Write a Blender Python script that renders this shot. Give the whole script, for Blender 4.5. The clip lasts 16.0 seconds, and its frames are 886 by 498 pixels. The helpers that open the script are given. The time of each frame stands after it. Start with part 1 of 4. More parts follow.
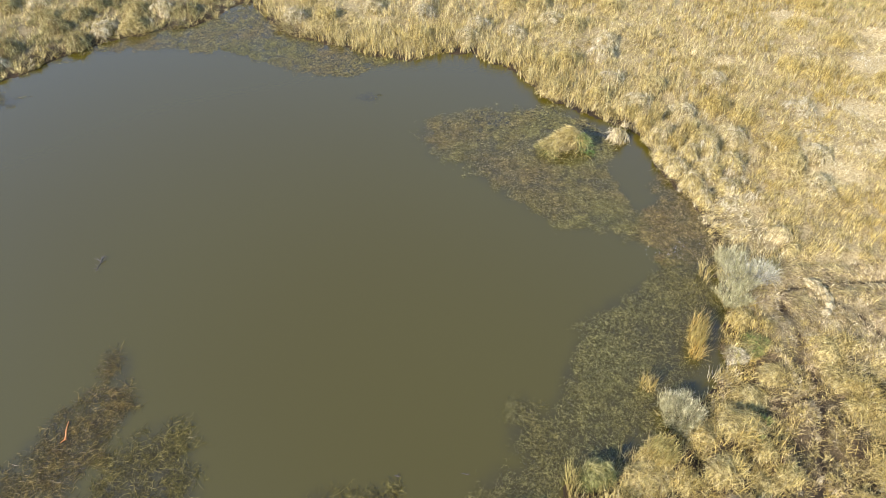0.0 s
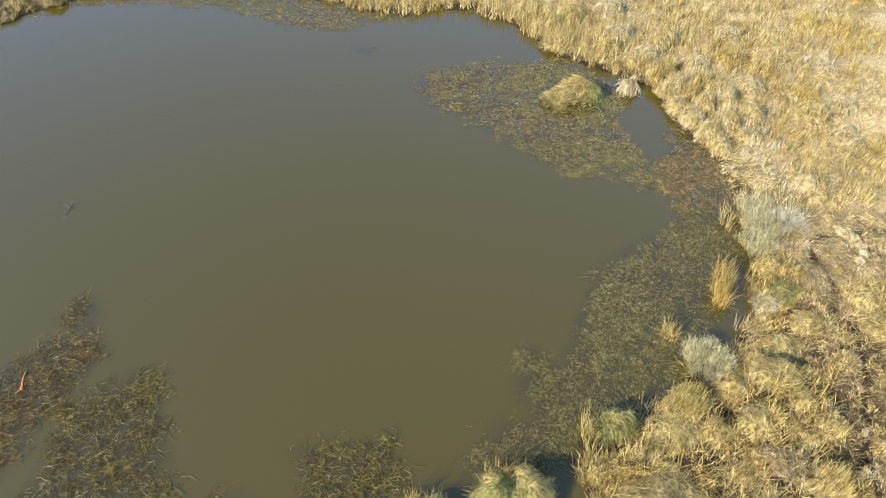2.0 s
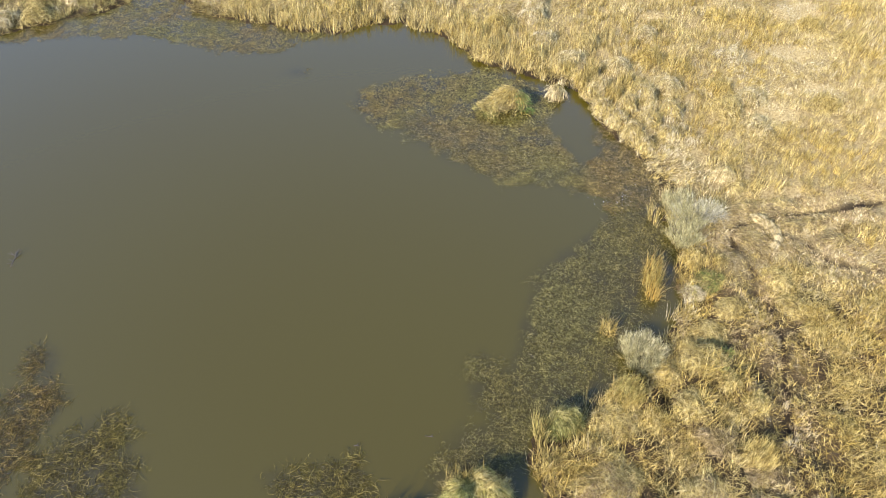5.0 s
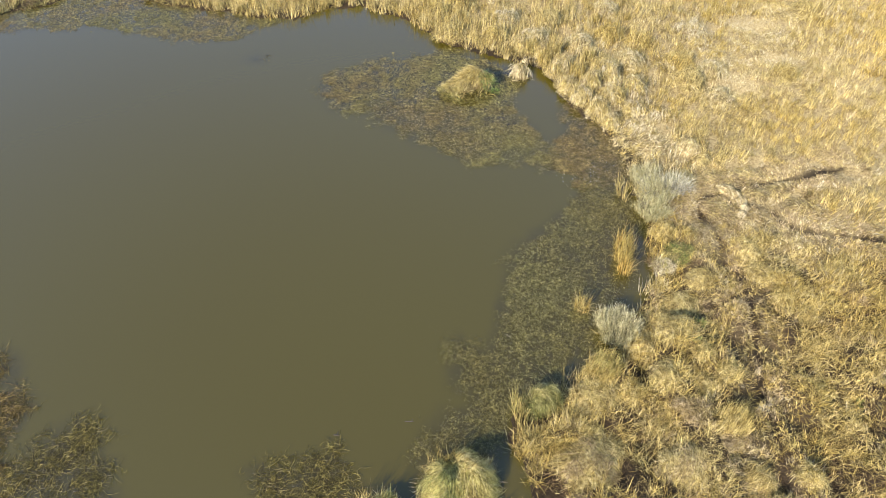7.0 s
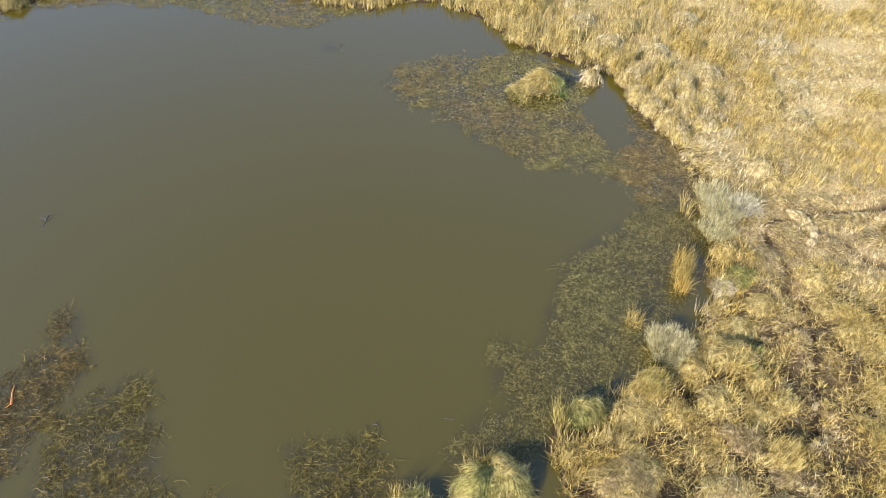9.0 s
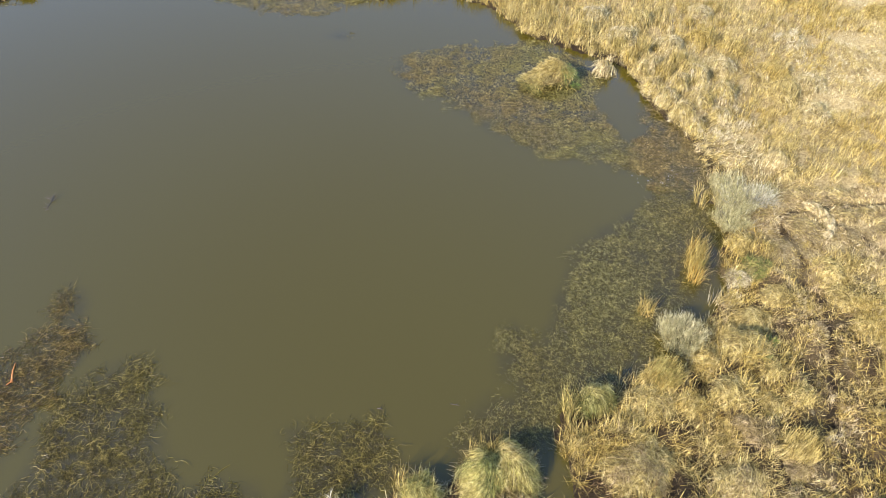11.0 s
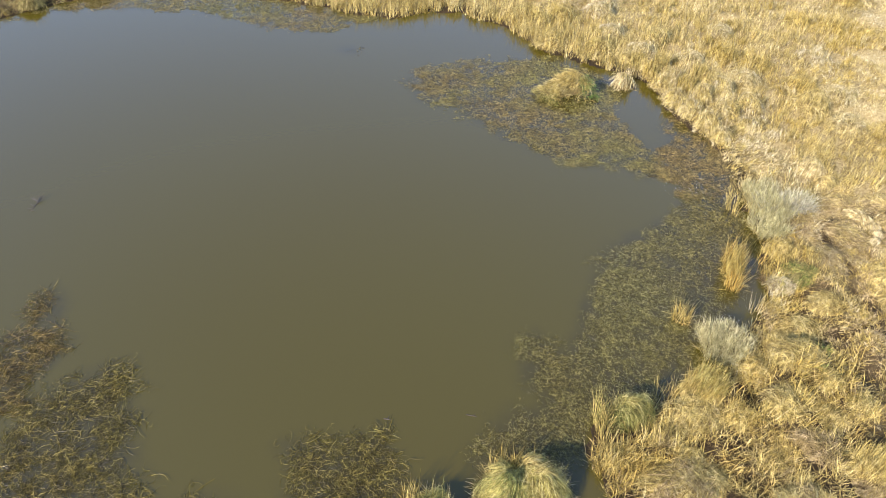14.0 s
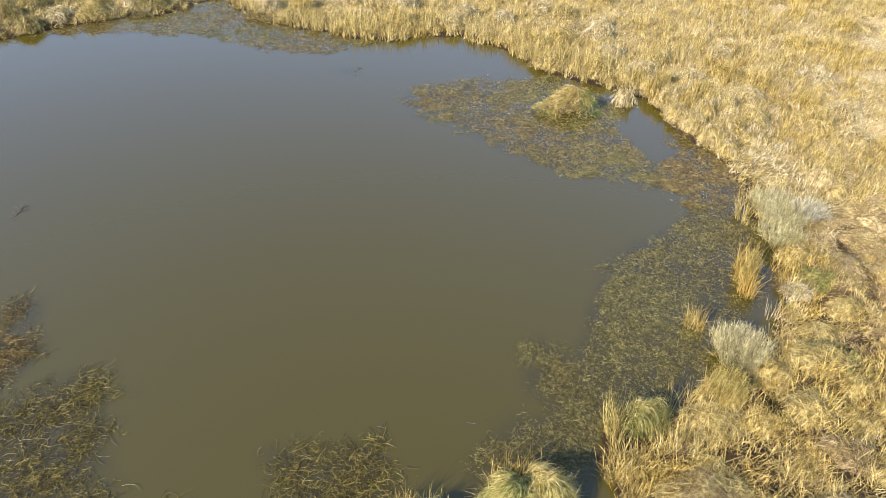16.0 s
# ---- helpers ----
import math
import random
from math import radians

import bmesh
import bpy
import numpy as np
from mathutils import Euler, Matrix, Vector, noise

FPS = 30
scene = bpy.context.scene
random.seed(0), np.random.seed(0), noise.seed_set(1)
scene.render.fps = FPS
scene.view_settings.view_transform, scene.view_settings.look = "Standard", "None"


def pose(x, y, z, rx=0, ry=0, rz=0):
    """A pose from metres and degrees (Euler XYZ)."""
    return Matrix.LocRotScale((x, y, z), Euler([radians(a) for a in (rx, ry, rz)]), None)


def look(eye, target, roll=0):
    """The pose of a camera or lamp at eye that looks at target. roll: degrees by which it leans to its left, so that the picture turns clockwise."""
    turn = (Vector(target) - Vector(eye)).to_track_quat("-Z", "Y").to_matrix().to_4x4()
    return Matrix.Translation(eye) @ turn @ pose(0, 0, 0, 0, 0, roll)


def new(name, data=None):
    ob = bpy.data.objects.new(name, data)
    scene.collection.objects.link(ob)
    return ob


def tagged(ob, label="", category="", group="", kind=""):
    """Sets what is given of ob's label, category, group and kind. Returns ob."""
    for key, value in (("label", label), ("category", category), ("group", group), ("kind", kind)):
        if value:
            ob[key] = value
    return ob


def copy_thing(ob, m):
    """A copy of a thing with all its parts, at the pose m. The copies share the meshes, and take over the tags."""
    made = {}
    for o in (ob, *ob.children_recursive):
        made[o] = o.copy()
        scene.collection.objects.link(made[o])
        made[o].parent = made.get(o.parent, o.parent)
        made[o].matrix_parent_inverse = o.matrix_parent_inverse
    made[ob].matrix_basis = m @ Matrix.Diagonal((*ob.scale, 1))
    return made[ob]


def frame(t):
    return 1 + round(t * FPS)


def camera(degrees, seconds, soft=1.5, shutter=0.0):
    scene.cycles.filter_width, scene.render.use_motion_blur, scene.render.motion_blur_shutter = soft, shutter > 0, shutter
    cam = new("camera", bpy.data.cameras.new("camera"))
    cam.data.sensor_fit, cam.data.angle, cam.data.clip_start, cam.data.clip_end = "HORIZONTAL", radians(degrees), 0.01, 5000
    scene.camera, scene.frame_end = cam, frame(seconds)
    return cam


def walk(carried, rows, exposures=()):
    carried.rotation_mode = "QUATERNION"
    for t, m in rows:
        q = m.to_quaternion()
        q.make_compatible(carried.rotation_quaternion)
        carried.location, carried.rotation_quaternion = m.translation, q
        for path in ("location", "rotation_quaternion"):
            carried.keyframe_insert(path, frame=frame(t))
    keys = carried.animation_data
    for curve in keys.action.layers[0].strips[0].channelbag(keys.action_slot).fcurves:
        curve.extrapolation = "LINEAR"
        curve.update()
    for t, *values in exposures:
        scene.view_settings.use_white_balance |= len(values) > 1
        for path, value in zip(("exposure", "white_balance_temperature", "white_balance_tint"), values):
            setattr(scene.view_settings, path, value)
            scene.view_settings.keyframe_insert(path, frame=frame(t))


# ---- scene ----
cam = camera(66.7, 16.0, soft=0.5)
# seconds, the eye and a point ahead of it in metres, roll in degrees
PATH = [
    (0, (-0.08, 0.079, 30.103), (-0.076, 1.446, 28.643), -0.2),
    (0.5, (-0.194, -0.005, 29.149), (-0.184, 1.366, 27.692), -0.1),
    (1, (-0.243, -0.121, 27.959), (-0.23, 1.254, 26.507), 0.1),
    (1.5, (-0.368, -0.261, 26.586), (-0.349, 1.124, 25.143), 0.3),
    (2, (-0.411, -0.35, 25.297), (-0.389, 1.042, 23.861), 0.5),
    (2.5, (-0.546, -0.48, 24.266), (-0.519, 0.918, 22.836), 0.6),
    (3, (-0.531, -0.511, 23.922), (-0.507, 0.887, 22.493), 0.7),
    (3.5, (-0.466, -0.693, 23.835), (-0.418, 0.703, 22.404), 0.7),
    (4, (-0.293, -0.752, 24.629), (-0.188, 0.635, 23.192), 0.4),
    (4.5, (-0.149, -0.588, 26.619), (-0.029, 0.785, 25.169), 0.2),
    (5, (-0.111, -0.557, 27.371), (0.051, 0.807, 25.918), 0.0),
    (7.5, (-0.214, -0.354, 27.072), (0.031, 0.959, 25.584), 0.2),
    (8, (-0.421, -0.309, 27.012), (-0.248, 1.019, 25.526), 0.6),
    (8.5, (-0.298, -0.34, 26.98), (-0.187, 0.995, 25.495), 0.5),
    (9, (-0.297, -0.381, 26.978), (-0.204, 0.956, 25.494), 0.5),
    (11.5, (-0.481, -0.749, 25.303), (-0.409, 0.604, 23.832), 0.8),
    (12, (-0.692, -0.742, 24.63), (-0.62, 0.615, 23.162), 0.9),
    (12.5, (-0.868, -0.631, 24.007), (-0.798, 0.735, 22.548), 1.1),
    (13, (-0.886, -0.586, 23.367), (-0.816, 0.841, 21.968), 1.0),
    (13.5, (-0.88, -0.693, 22.594), (-0.81, 0.777, 21.24), 0.9),
    (14, (-0.854, -0.712, 21.984), (-0.787, 0.762, 20.634), 0.9),
    (14.5, (-0.887, -0.667, 21.361), (-0.817, 0.856, 20.066), 0.9),
    (15, (-0.874, -0.818, 20.588), (-0.803, 0.746, 19.344), 0.9),
    (15.5, (-0.85, -0.848, 19.979), (-0.779, 0.72, 18.74), 0.9),
    (16, (-0.808, -0.963, 19.47), (-0.736, 0.609, 18.236), 0.9),
]
walk(cam, [(t, look(eye, target, roll)) for t, eye, target, roll in PATH],
     exposures=[(0.0, 0.73, 6180, 28.0), (2.0, 0.72, 6340, 27.0), (9.0, 0.69, 6480, 27.0), (12.5, 0.74, 6500, 27.0), (16.0, 0.68, 6700, 28.0)])

# ---- light ----
world = bpy.data.worlds.new("sky")
scene.world = world
world.use_nodes = True
wn = world.node_tree
sky = wn.nodes.new("ShaderNodeTexSky")
sky.sky_type, sky.sun_disc = "NISHITA", False
SUN_HEIGHT, SUN_FROM = radians(29), radians(226)      # compass bearing: behind and to one side
sky.sun_elevation, sky.sun_rotation = SUN_HEIGHT, SUN_FROM
sky.air_density, sky.dust_density, sky.ozone_density = 1.35, 0.15, 4.3
wn.links.new(sky.outputs[0], wn.nodes["Background"].inputs[0])
wn.nodes["Background"].inputs[1].default_value = 0.235
sun_data = bpy.data.lights.new("sun", "SUN")
sun_data.energy, sun_data.angle, sun_data.color = 6.6, radians(0.55), (1.0, 0.955, 0.87)
sun = new("sun", sun_data)
to_sun = Vector((math.sin(SUN_FROM) * math.cos(SUN_HEIGHT), math.cos(SUN_FROM) * math.cos(SUN_HEIGHT), math.sin(SUN_HEIGHT)))
sun.matrix_world = look(to_sun * 60, (0, 0, 0))

# ---- materials ----
def nodes_of(name, rough):
    m = bpy.data.materials.new(name)
    m.use_nodes = True
    nt = m.node_tree
    b = nt.nodes["Principled BSDF"]
    b.inputs["Roughness"].default_value = rough
    return m, nt, b


def ramp(nt, factor, stops):
    r = nt.nodes.new("ShaderNodeValToRGB")
    el = r.color_ramp.elements
    while len(el) < len(stops):
        el.new(0.5)
    for e, (p, c) in zip(el, stops):
        e.position, e.color = p, (*c, 1)
    nt.links.new(factor, r.inputs[0])
    return r.outputs[0]


def noise_at(nt, scale, detail=3.0, rough=0.55, coord=None):
    n = nt.nodes.new("ShaderNodeTexNoise")
    n.inputs["Scale"].default_value, n.inputs["Detail"].default_value, n.inputs["Roughness"].default_value = scale, detail, rough
    g = coord or nt.nodes.new("ShaderNodeNewGeometry").outputs["Position"]
    nt.links.new(g, n.inputs["Vector"])
    return n.outputs["Fac"]


def blend(nt, kind, fac, a, b):
    x = nt.nodes.new("ShaderNodeMix")
    x.data_type, x.blend_type = "RGBA", kind
    for socket, v in ((x.inputs[0], fac), (x.inputs[6], a), (x.inputs[7], b)):
        if isinstance(v, bpy.types.NodeSocket):
            nt.links.new(v, socket)
        else:
            socket.default_value = v
    return x.outputs[2]


def blade_material(name, first, second, rough=0.62, through_light=0.14):
    """Dry or living blades: every blade takes its own tone, clumps and stretches of ground take theirs."""
    m, nt, b = nodes_of(name, rough)
    isl = nt.nodes.new("ShaderNodeNewGeometry").outputs["Random Per Island"]
    a = ramp(nt, isl, list(zip((0.0, 0.35, 0.7, 1.0), first)))
    c = ramp(nt, isl, list(zip((0.0, 0.35, 0.7, 1.0), second)))
    wide = ramp(nt, noise_at(nt, 0.16, 3), ((0.4, (0, 0, 0)), (0.62, (1, 1, 1))))
    col = blend(nt, "MIX", wide, a, c)
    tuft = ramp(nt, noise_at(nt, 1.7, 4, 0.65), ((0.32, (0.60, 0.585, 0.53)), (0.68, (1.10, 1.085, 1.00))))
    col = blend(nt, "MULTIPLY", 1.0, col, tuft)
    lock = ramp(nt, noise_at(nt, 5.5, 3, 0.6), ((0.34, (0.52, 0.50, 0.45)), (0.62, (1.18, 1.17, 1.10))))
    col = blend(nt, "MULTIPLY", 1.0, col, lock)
    nt.links.new(col, b.inputs["Base Color"])
    b.inputs["Specular IOR Level"].default_value = 0.18
    t = nt.nodes.new("ShaderNodeBsdfTranslucent")
    nt.links.new(col, t.inputs[0])
    mix = nt.nodes.new("ShaderNodeMixShader")
    mix.inputs[0].default_value = through_light
    nt.links.new(b.outputs[0], mix.inputs[1]), nt.links.new(t.outputs[0], mix.inputs[2])
    nt.links.new(mix.outputs[0], nt.nodes["Material Output"].inputs[0])
    return m


STRAW = [(0.13, 0.088, 0.026), (0.45, 0.355, 0.115), (0.61, 0.505, 0.185), (0.73, 0.635, 0.33)]
GOLD = [(0.13, 0.082, 0.018), (0.47, 0.345, 0.080), (0.61, 0.485, 0.140), (0.72, 0.605, 0.26)]
BLEACHED = [(0.18, 0.142, 0.070), (0.50, 0.432, 0.245), (0.64, 0.58, 0.37), (0.77, 0.715, 0.52)]
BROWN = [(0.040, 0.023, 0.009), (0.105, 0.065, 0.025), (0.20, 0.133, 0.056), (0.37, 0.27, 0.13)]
OLIVE = [(0.12, 0.105, 0.03), (0.25, 0.22, 0.07), (0.39, 0.345, 0.125), (0.56, 0.49, 0.24)]
GREEN = [(0.05, 0.095, 0.014), (0.115, 0.175, 0.030), (0.22, 0.28, 0.060), (0.39, 0.42, 0.13)]
SILVER = [(0.22, 0.205, 0.095), (0.44, 0.42, 0.205), (0.58, 0.555, 0.30), (0.73, 0.70, 0.44)]
MATTED = [(0.095, 0.064, 0.027), (0.31, 0.232, 0.108), (0.43, 0.335, 0.175), (0.59, 0.49, 0.295)]
ORANGE = [(0.28, 0.16, 0.028), (0.56, 0.365, 0.075), (0.68, 0.475, 0.125), (0.79, 0.62, 0.28)]
POND_A = [(0.035, 0.030, 0.008), (0.090, 0.076, 0.018), (0.172, 0.145, 0.033), (0.37, 0.31, 0.085)]
POND_B = [(0.038, 0.028, 0.009), (0.100, 0.073, 0.020), (0.178, 0.135, 0.034), (0.34, 0.27, 0.082)]
PALE = [(0.15, 0.13, 0.032), (0.36, 0.325, 0.09), (0.50, 0.45, 0.145), (0.66, 0.595, 0.27)]
pale = blade_material("pale_green_blades", PALE, [(0.16, 0.14, 0.036), (0.39, 0.345, 0.10), (0.53, 0.465, 0.16), (0.67, 0.595, 0.28)], 0.7, 0.15)
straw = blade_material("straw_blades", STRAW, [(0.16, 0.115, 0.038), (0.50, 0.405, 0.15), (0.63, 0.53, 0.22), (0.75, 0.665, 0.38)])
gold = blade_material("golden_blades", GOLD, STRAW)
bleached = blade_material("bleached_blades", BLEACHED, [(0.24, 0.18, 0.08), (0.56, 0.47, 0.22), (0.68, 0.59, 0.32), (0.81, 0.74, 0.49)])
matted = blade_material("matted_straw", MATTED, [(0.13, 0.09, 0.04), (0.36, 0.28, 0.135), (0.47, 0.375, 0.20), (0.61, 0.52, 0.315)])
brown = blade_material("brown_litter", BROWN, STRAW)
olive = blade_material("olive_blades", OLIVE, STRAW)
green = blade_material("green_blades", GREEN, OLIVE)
silver = blade_material("silver_twigs", SILVER, [(0.25, 0.22, 0.10), (0.48, 0.44, 0.22), (0.61, 0.57, 0.32), (0.75, 0.71, 0.46)], 0.7, 0.1)
ashen = blade_material("ash_grey_twigs", [(0.25, 0.245, 0.20), (0.41, 0.40, 0.33), (0.52, 0.51, 0.43), (0.64, 0.63, 0.54)], SILVER, 0.7, 0.1)
orange = blade_material("orange_reed_blades", ORANGE, GOLD)
YELLOW_WEED = [(0.062, 0.058, 0.019), (0.155, 0.144, 0.044), (0.265, 0.245, 0.078), (0.42, 0.385, 0.15)]
RED_WEED = [(0.075, 0.052, 0.024), (0.17, 0.118, 0.046), (0.28, 0.205, 0.078), (0.42, 0.33, 0.14)]
yellow_weed = blade_material("yellow_pondweed_strands", YELLOW_WEED, [(0.070, 0.053, 0.023), (0.168, 0.126, 0.048), (0.28, 0.222, 0.083), (0.42, 0.35, 0.15)], 0.4, 0.1)
red_weed = blade_material("reddish_pondweed_strands", RED_WEED, [(0.07, 0.052, 0.024), (0.165, 0.125, 0.047), (0.27, 0.21, 0.078), (0.42, 0.34, 0.14)], 0.4, 0.1)
EAST_WEED = [(0.045, 0.038, 0.012), (0.125, 0.107, 0.030), (0.235, 0.20, 0.057), (0.41, 0.355, 0.125)]
east_weed = blade_material("olive_pondweed_strands", EAST_WEED, YELLOW_WEED, 0.4, 0.1)
pondweed = blade_material("pondweed_strands", POND_A, [(0.037, 0.029, 0.008), (0.097, 0.077, 0.019), (0.18, 0.143, 0.033), (0.37, 0.295, 0.082)], 0.4, 0.1)
brown_weed = blade_material("brown_pondweed_strands", POND_B, [(0.042, 0.028, 0.009), (0.112, 0.074, 0.020), (0.195, 0.135, 0.034), (0.36, 0.265, 0.08)], 0.4, 0.1)
wetwood, wn_, wb_ = nodes_of("weathered_wood", 0.75)
wn_.links.new(ramp(wn_, noise_at(wn_, 14, 5), ((0.3, (0.035, 0.028, 0.02)), (0.7, (0.11, 0.085, 0.06)))), wb_.inputs["Base Color"])
rustwood, rn_, rb_ = nodes_of("orange_wood", 0.6)
rn_.links.new(ramp(rn_, noise_at(rn_, 9, 5), ((0.3, (0.42, 0.13, 0.025)), (0.7, (0.62, 0.26, 0.06)))), rb_.inputs["Base Color"])

# silty water: a murky body under a clear skin, darker over sunken weed
water_mat, nt, b = nodes_of("silty_pond_water", 0.07)
b.inputs["IOR"].default_value = 1.58
body = ramp(nt, noise_at(nt, 0.04, 1), ((0.2, (0.0535, 0.0422, 0.0022)), (0.8, (0.0568, 0.0466, 0.0042))))
sunk = ramp(nt, noise_at(nt, 2.6, 5, 0.65), ((0.3, (0.017, 0.0140, 0.0032)), (0.7, (0.042, 0.0345, 0.0085))))
weed = nt.nodes.new("ShaderNodeAttribute")
weed.attribute_name = "weed"
nt.links.new(blend(nt, "MIX", weed.outputs["Fac"], body, sunk), b.inputs["Base Color"])
bump = nt.nodes.new("ShaderNodeBump")
bump.inputs["Strength"].default_value, bump.inputs["Distance"].default_value = 0.10, 0.02
nt.links.new(noise_at(nt, 3.2, 4, 0.6), bump.inputs["Height"])
nt.links.new(bump.outputs[0], b.inputs["Normal"])

# wet mud and old thatch under the grass; near-black tones paint in shade
mud, nt, b = nodes_of("shaded_mud_and_thatch", 0.85)
b.inputs["Specular IOR Level"].default_value = 0.15
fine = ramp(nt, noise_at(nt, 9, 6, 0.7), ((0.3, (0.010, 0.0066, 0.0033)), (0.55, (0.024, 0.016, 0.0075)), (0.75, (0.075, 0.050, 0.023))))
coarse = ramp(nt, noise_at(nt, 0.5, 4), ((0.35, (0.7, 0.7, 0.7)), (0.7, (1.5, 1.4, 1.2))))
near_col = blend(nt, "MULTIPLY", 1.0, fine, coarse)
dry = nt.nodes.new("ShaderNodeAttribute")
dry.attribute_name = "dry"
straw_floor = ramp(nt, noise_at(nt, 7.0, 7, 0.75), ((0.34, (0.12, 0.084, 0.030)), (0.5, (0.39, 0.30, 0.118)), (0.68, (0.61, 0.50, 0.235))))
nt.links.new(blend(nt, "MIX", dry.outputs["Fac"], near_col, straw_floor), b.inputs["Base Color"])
bump = nt.nodes.new("ShaderNodeBump")
bump.inputs["Strength"].default_value, bump.inputs["Distance"].default_value = 0.6, 0.08
nt.links.new(noise_at(nt, 7, 6, 0.7), bump.inputs["Height"])
nt.links.new(bump.outputs[0], b.inputs["Normal"])

# old thatch in the heart of a tussock
thatch, nt, b = nodes_of("tussock_thatch", 0.85)
b.inputs["Specular IOR Level"].default_value = 0.2
nt.links.new(ramp(nt, noise_at(nt, 24, 6, 0.7), ((0.3, (0.06, 0.042, 0.015)), (0.55, (0.20, 0.15, 0.054)), (0.75, (0.38, 0.31, 0.13)))), b.inputs["Base Color"])

# ---- plan ----
rng = np.random.default_rng(7)
SHORE_FAR = [(-35.4, 46.8), (-33.9, 47.7), (-32.1, 50.1), (-28.4, 53.1), (-22.6, 55.5), (-20.3, 56.8), (-18.7, 59.6), (-17.6, 59.8), (-15.8, 56.6),
             (-14.4, 54.5), (-11.7, 53), (-8.7, 52.3), (-6.7, 50.8), (-2.4, 49.5), (-0.5, 50.5), (0.9, 50.9), (2.8, 50.6), (4.6, 48.8), (6.3, 47.4), (7.7, 44.9)]
SHORE_EAST = [(8.6, 43.6), (9.9, 42.7), (12.0, 41.6), (13.9, 40.0), (14.8, 37.0), (15.0, 35.5), (15.7, 33.8), (16.4, 32.4), (16.5, 30.6), (16.4, 28.6),
              (16.4, 26.9), (16.2, 25.0), (15.6, 23.2), (15.3, 21.5), (14.8, 19.6), (13.6, 18.2), (11.2, 16.8), (10.2, 15.4), (9.0, 14.4), (7.9, 14.2)]
SHORE_NEAR = [(6.9, 13.7), (5.6, 13.3), (5.4, 12.2), (5.7, 11.0), (5.5, 9.6), (4.5, 8.9), (4.0, 9.8), (3.5, 11.2), (1.6, 11.3), (0.6, 10.3), (-0.1, 10.2), (-1.6, 10.2),
              (-2.6, 9.6), (-4.2, 9.6), (-6.5, 8.9), (-12, 7.2), (-20, 6), (-30, 8), (-38, 16), (-42, 28), (-40, 40)]
MAT_ISLAND = [(-1.5, 39.7), (-0.9, 41.4), (0.8, 42.1), (2.9, 42.8), (5.1, 42.7), (7.3, 43.1), (8.4, 43.3), (10.9, 41.2), (13.4, 38.6), (11.2, 36.6),
              (11.3, 34.2), (12.2, 33), (12.6, 31.4), (13.1, 28.8), (11.7, 28.6), (9.8, 29.9), (7.8, 30.4), (5.7, 31.5), (4.2, 32.6), (3.3, 34.3), (0.7, 36.4), (-0.9, 37.4)]
MAT_BANK = [(14.9, 34.9), (17.2, 32.4), (17.2, 26.5), (13.2, 27.0), (12.6, 29.4), (12.9, 31.2), (13.8, 33.2)]
MAT_EAST = [(11.9, 25.6), (13.6, 27.2), (16, 27), (15.8, 24.5), (14.4, 20.0), (13, 18.6), (11, 17.0), (8.4, 14.6), (6.4, 13.8), (5.2, 12.6), (4.2, 11.2), (1.2, 11.6), (0.9, 12.5), (1.9, 13.6),
            (3.5, 14.6), (3.2, 16.4), (3.2, 17.5), (4.1, 17.8), (5.2, 17.3), (5.9, 18.2), (6.3, 19.7), (7.7, 22.6), (9.2, 24.2), (10.9, 24.8)]
MAT_STRAND = [(-18.1, 20.3), (-17.6, 21.0), (-16.3, 19.8), (-16.4, 18.9), (-15.5, 18.0), (-15.7, 16.8), (-16.2, 16.2), (-16.5, 14.8), (-16.8, 13.6), (-17.0, 12.5),
              (-17.4, 11.2), (-18.6, 9.6), (-20.5, 11.0), (-21.0, 14.0), (-19.6, 16.9), (-18.4, 17.8), (-16.9, 18.8), (-17.8, 19.7)]
MAT_WEST = [(-15.3, 15.8), (-14.5, 16.0), (-13.8, 16.3), (-12.9, 16.5), (-12.4, 15.1), (-11.6, 14.1), (-11.2, 12.6), (-10.6, 11.6), (-9.5, 10.8), (-8.4, 11.2), (-7.2, 10.4),
            (-6.1, 10.2), (-4.8, 9.4), (-9.7, 8.0), (-15.5, 7.4), (-17.2, 9.5), (-16.3, 12.0), (-15.9, 13.8), (-15.5, 15.0)]
MAT_NEAR = [(-5.9, 12.9), (-4.3, 12.4), (-2.5, 12.8), (-1.9, 12), (-1.4, 10.4), (-4.0, 9.4), (-5.9, 9.9), (-5.4, 11.3)]
MAT_FAR = [(-33.5, 48.9), (-29.5, 50.6), (-25.4, 51.4), (-20.5, 50.9), (-16.7, 50.8), (-14.1, 49.5), (-10.1, 47.7), (-7.3, 47.2), (-5.6, 48.7), (-1.8, 49.4),
           (-6.7, 51), (-11.7, 53.2), (-15, 55.5), (-17.6, 60), (-19.6, 58.5), (-22.6, 55.7), (-28.4, 53.3)]
MAT_CORNER = [(-36.4, 45.5), (-34.4, 45.2), (-32.6, 44.5), (-32.8, 43.4), (-34.5, 42.5), (-37, 43)]
MAT_SPECK = [(-6.6, 44.3), (-5.8, 44.8), (-4.9, 44.6), (-5.2, 44.1), (-6.0, 44.0)]
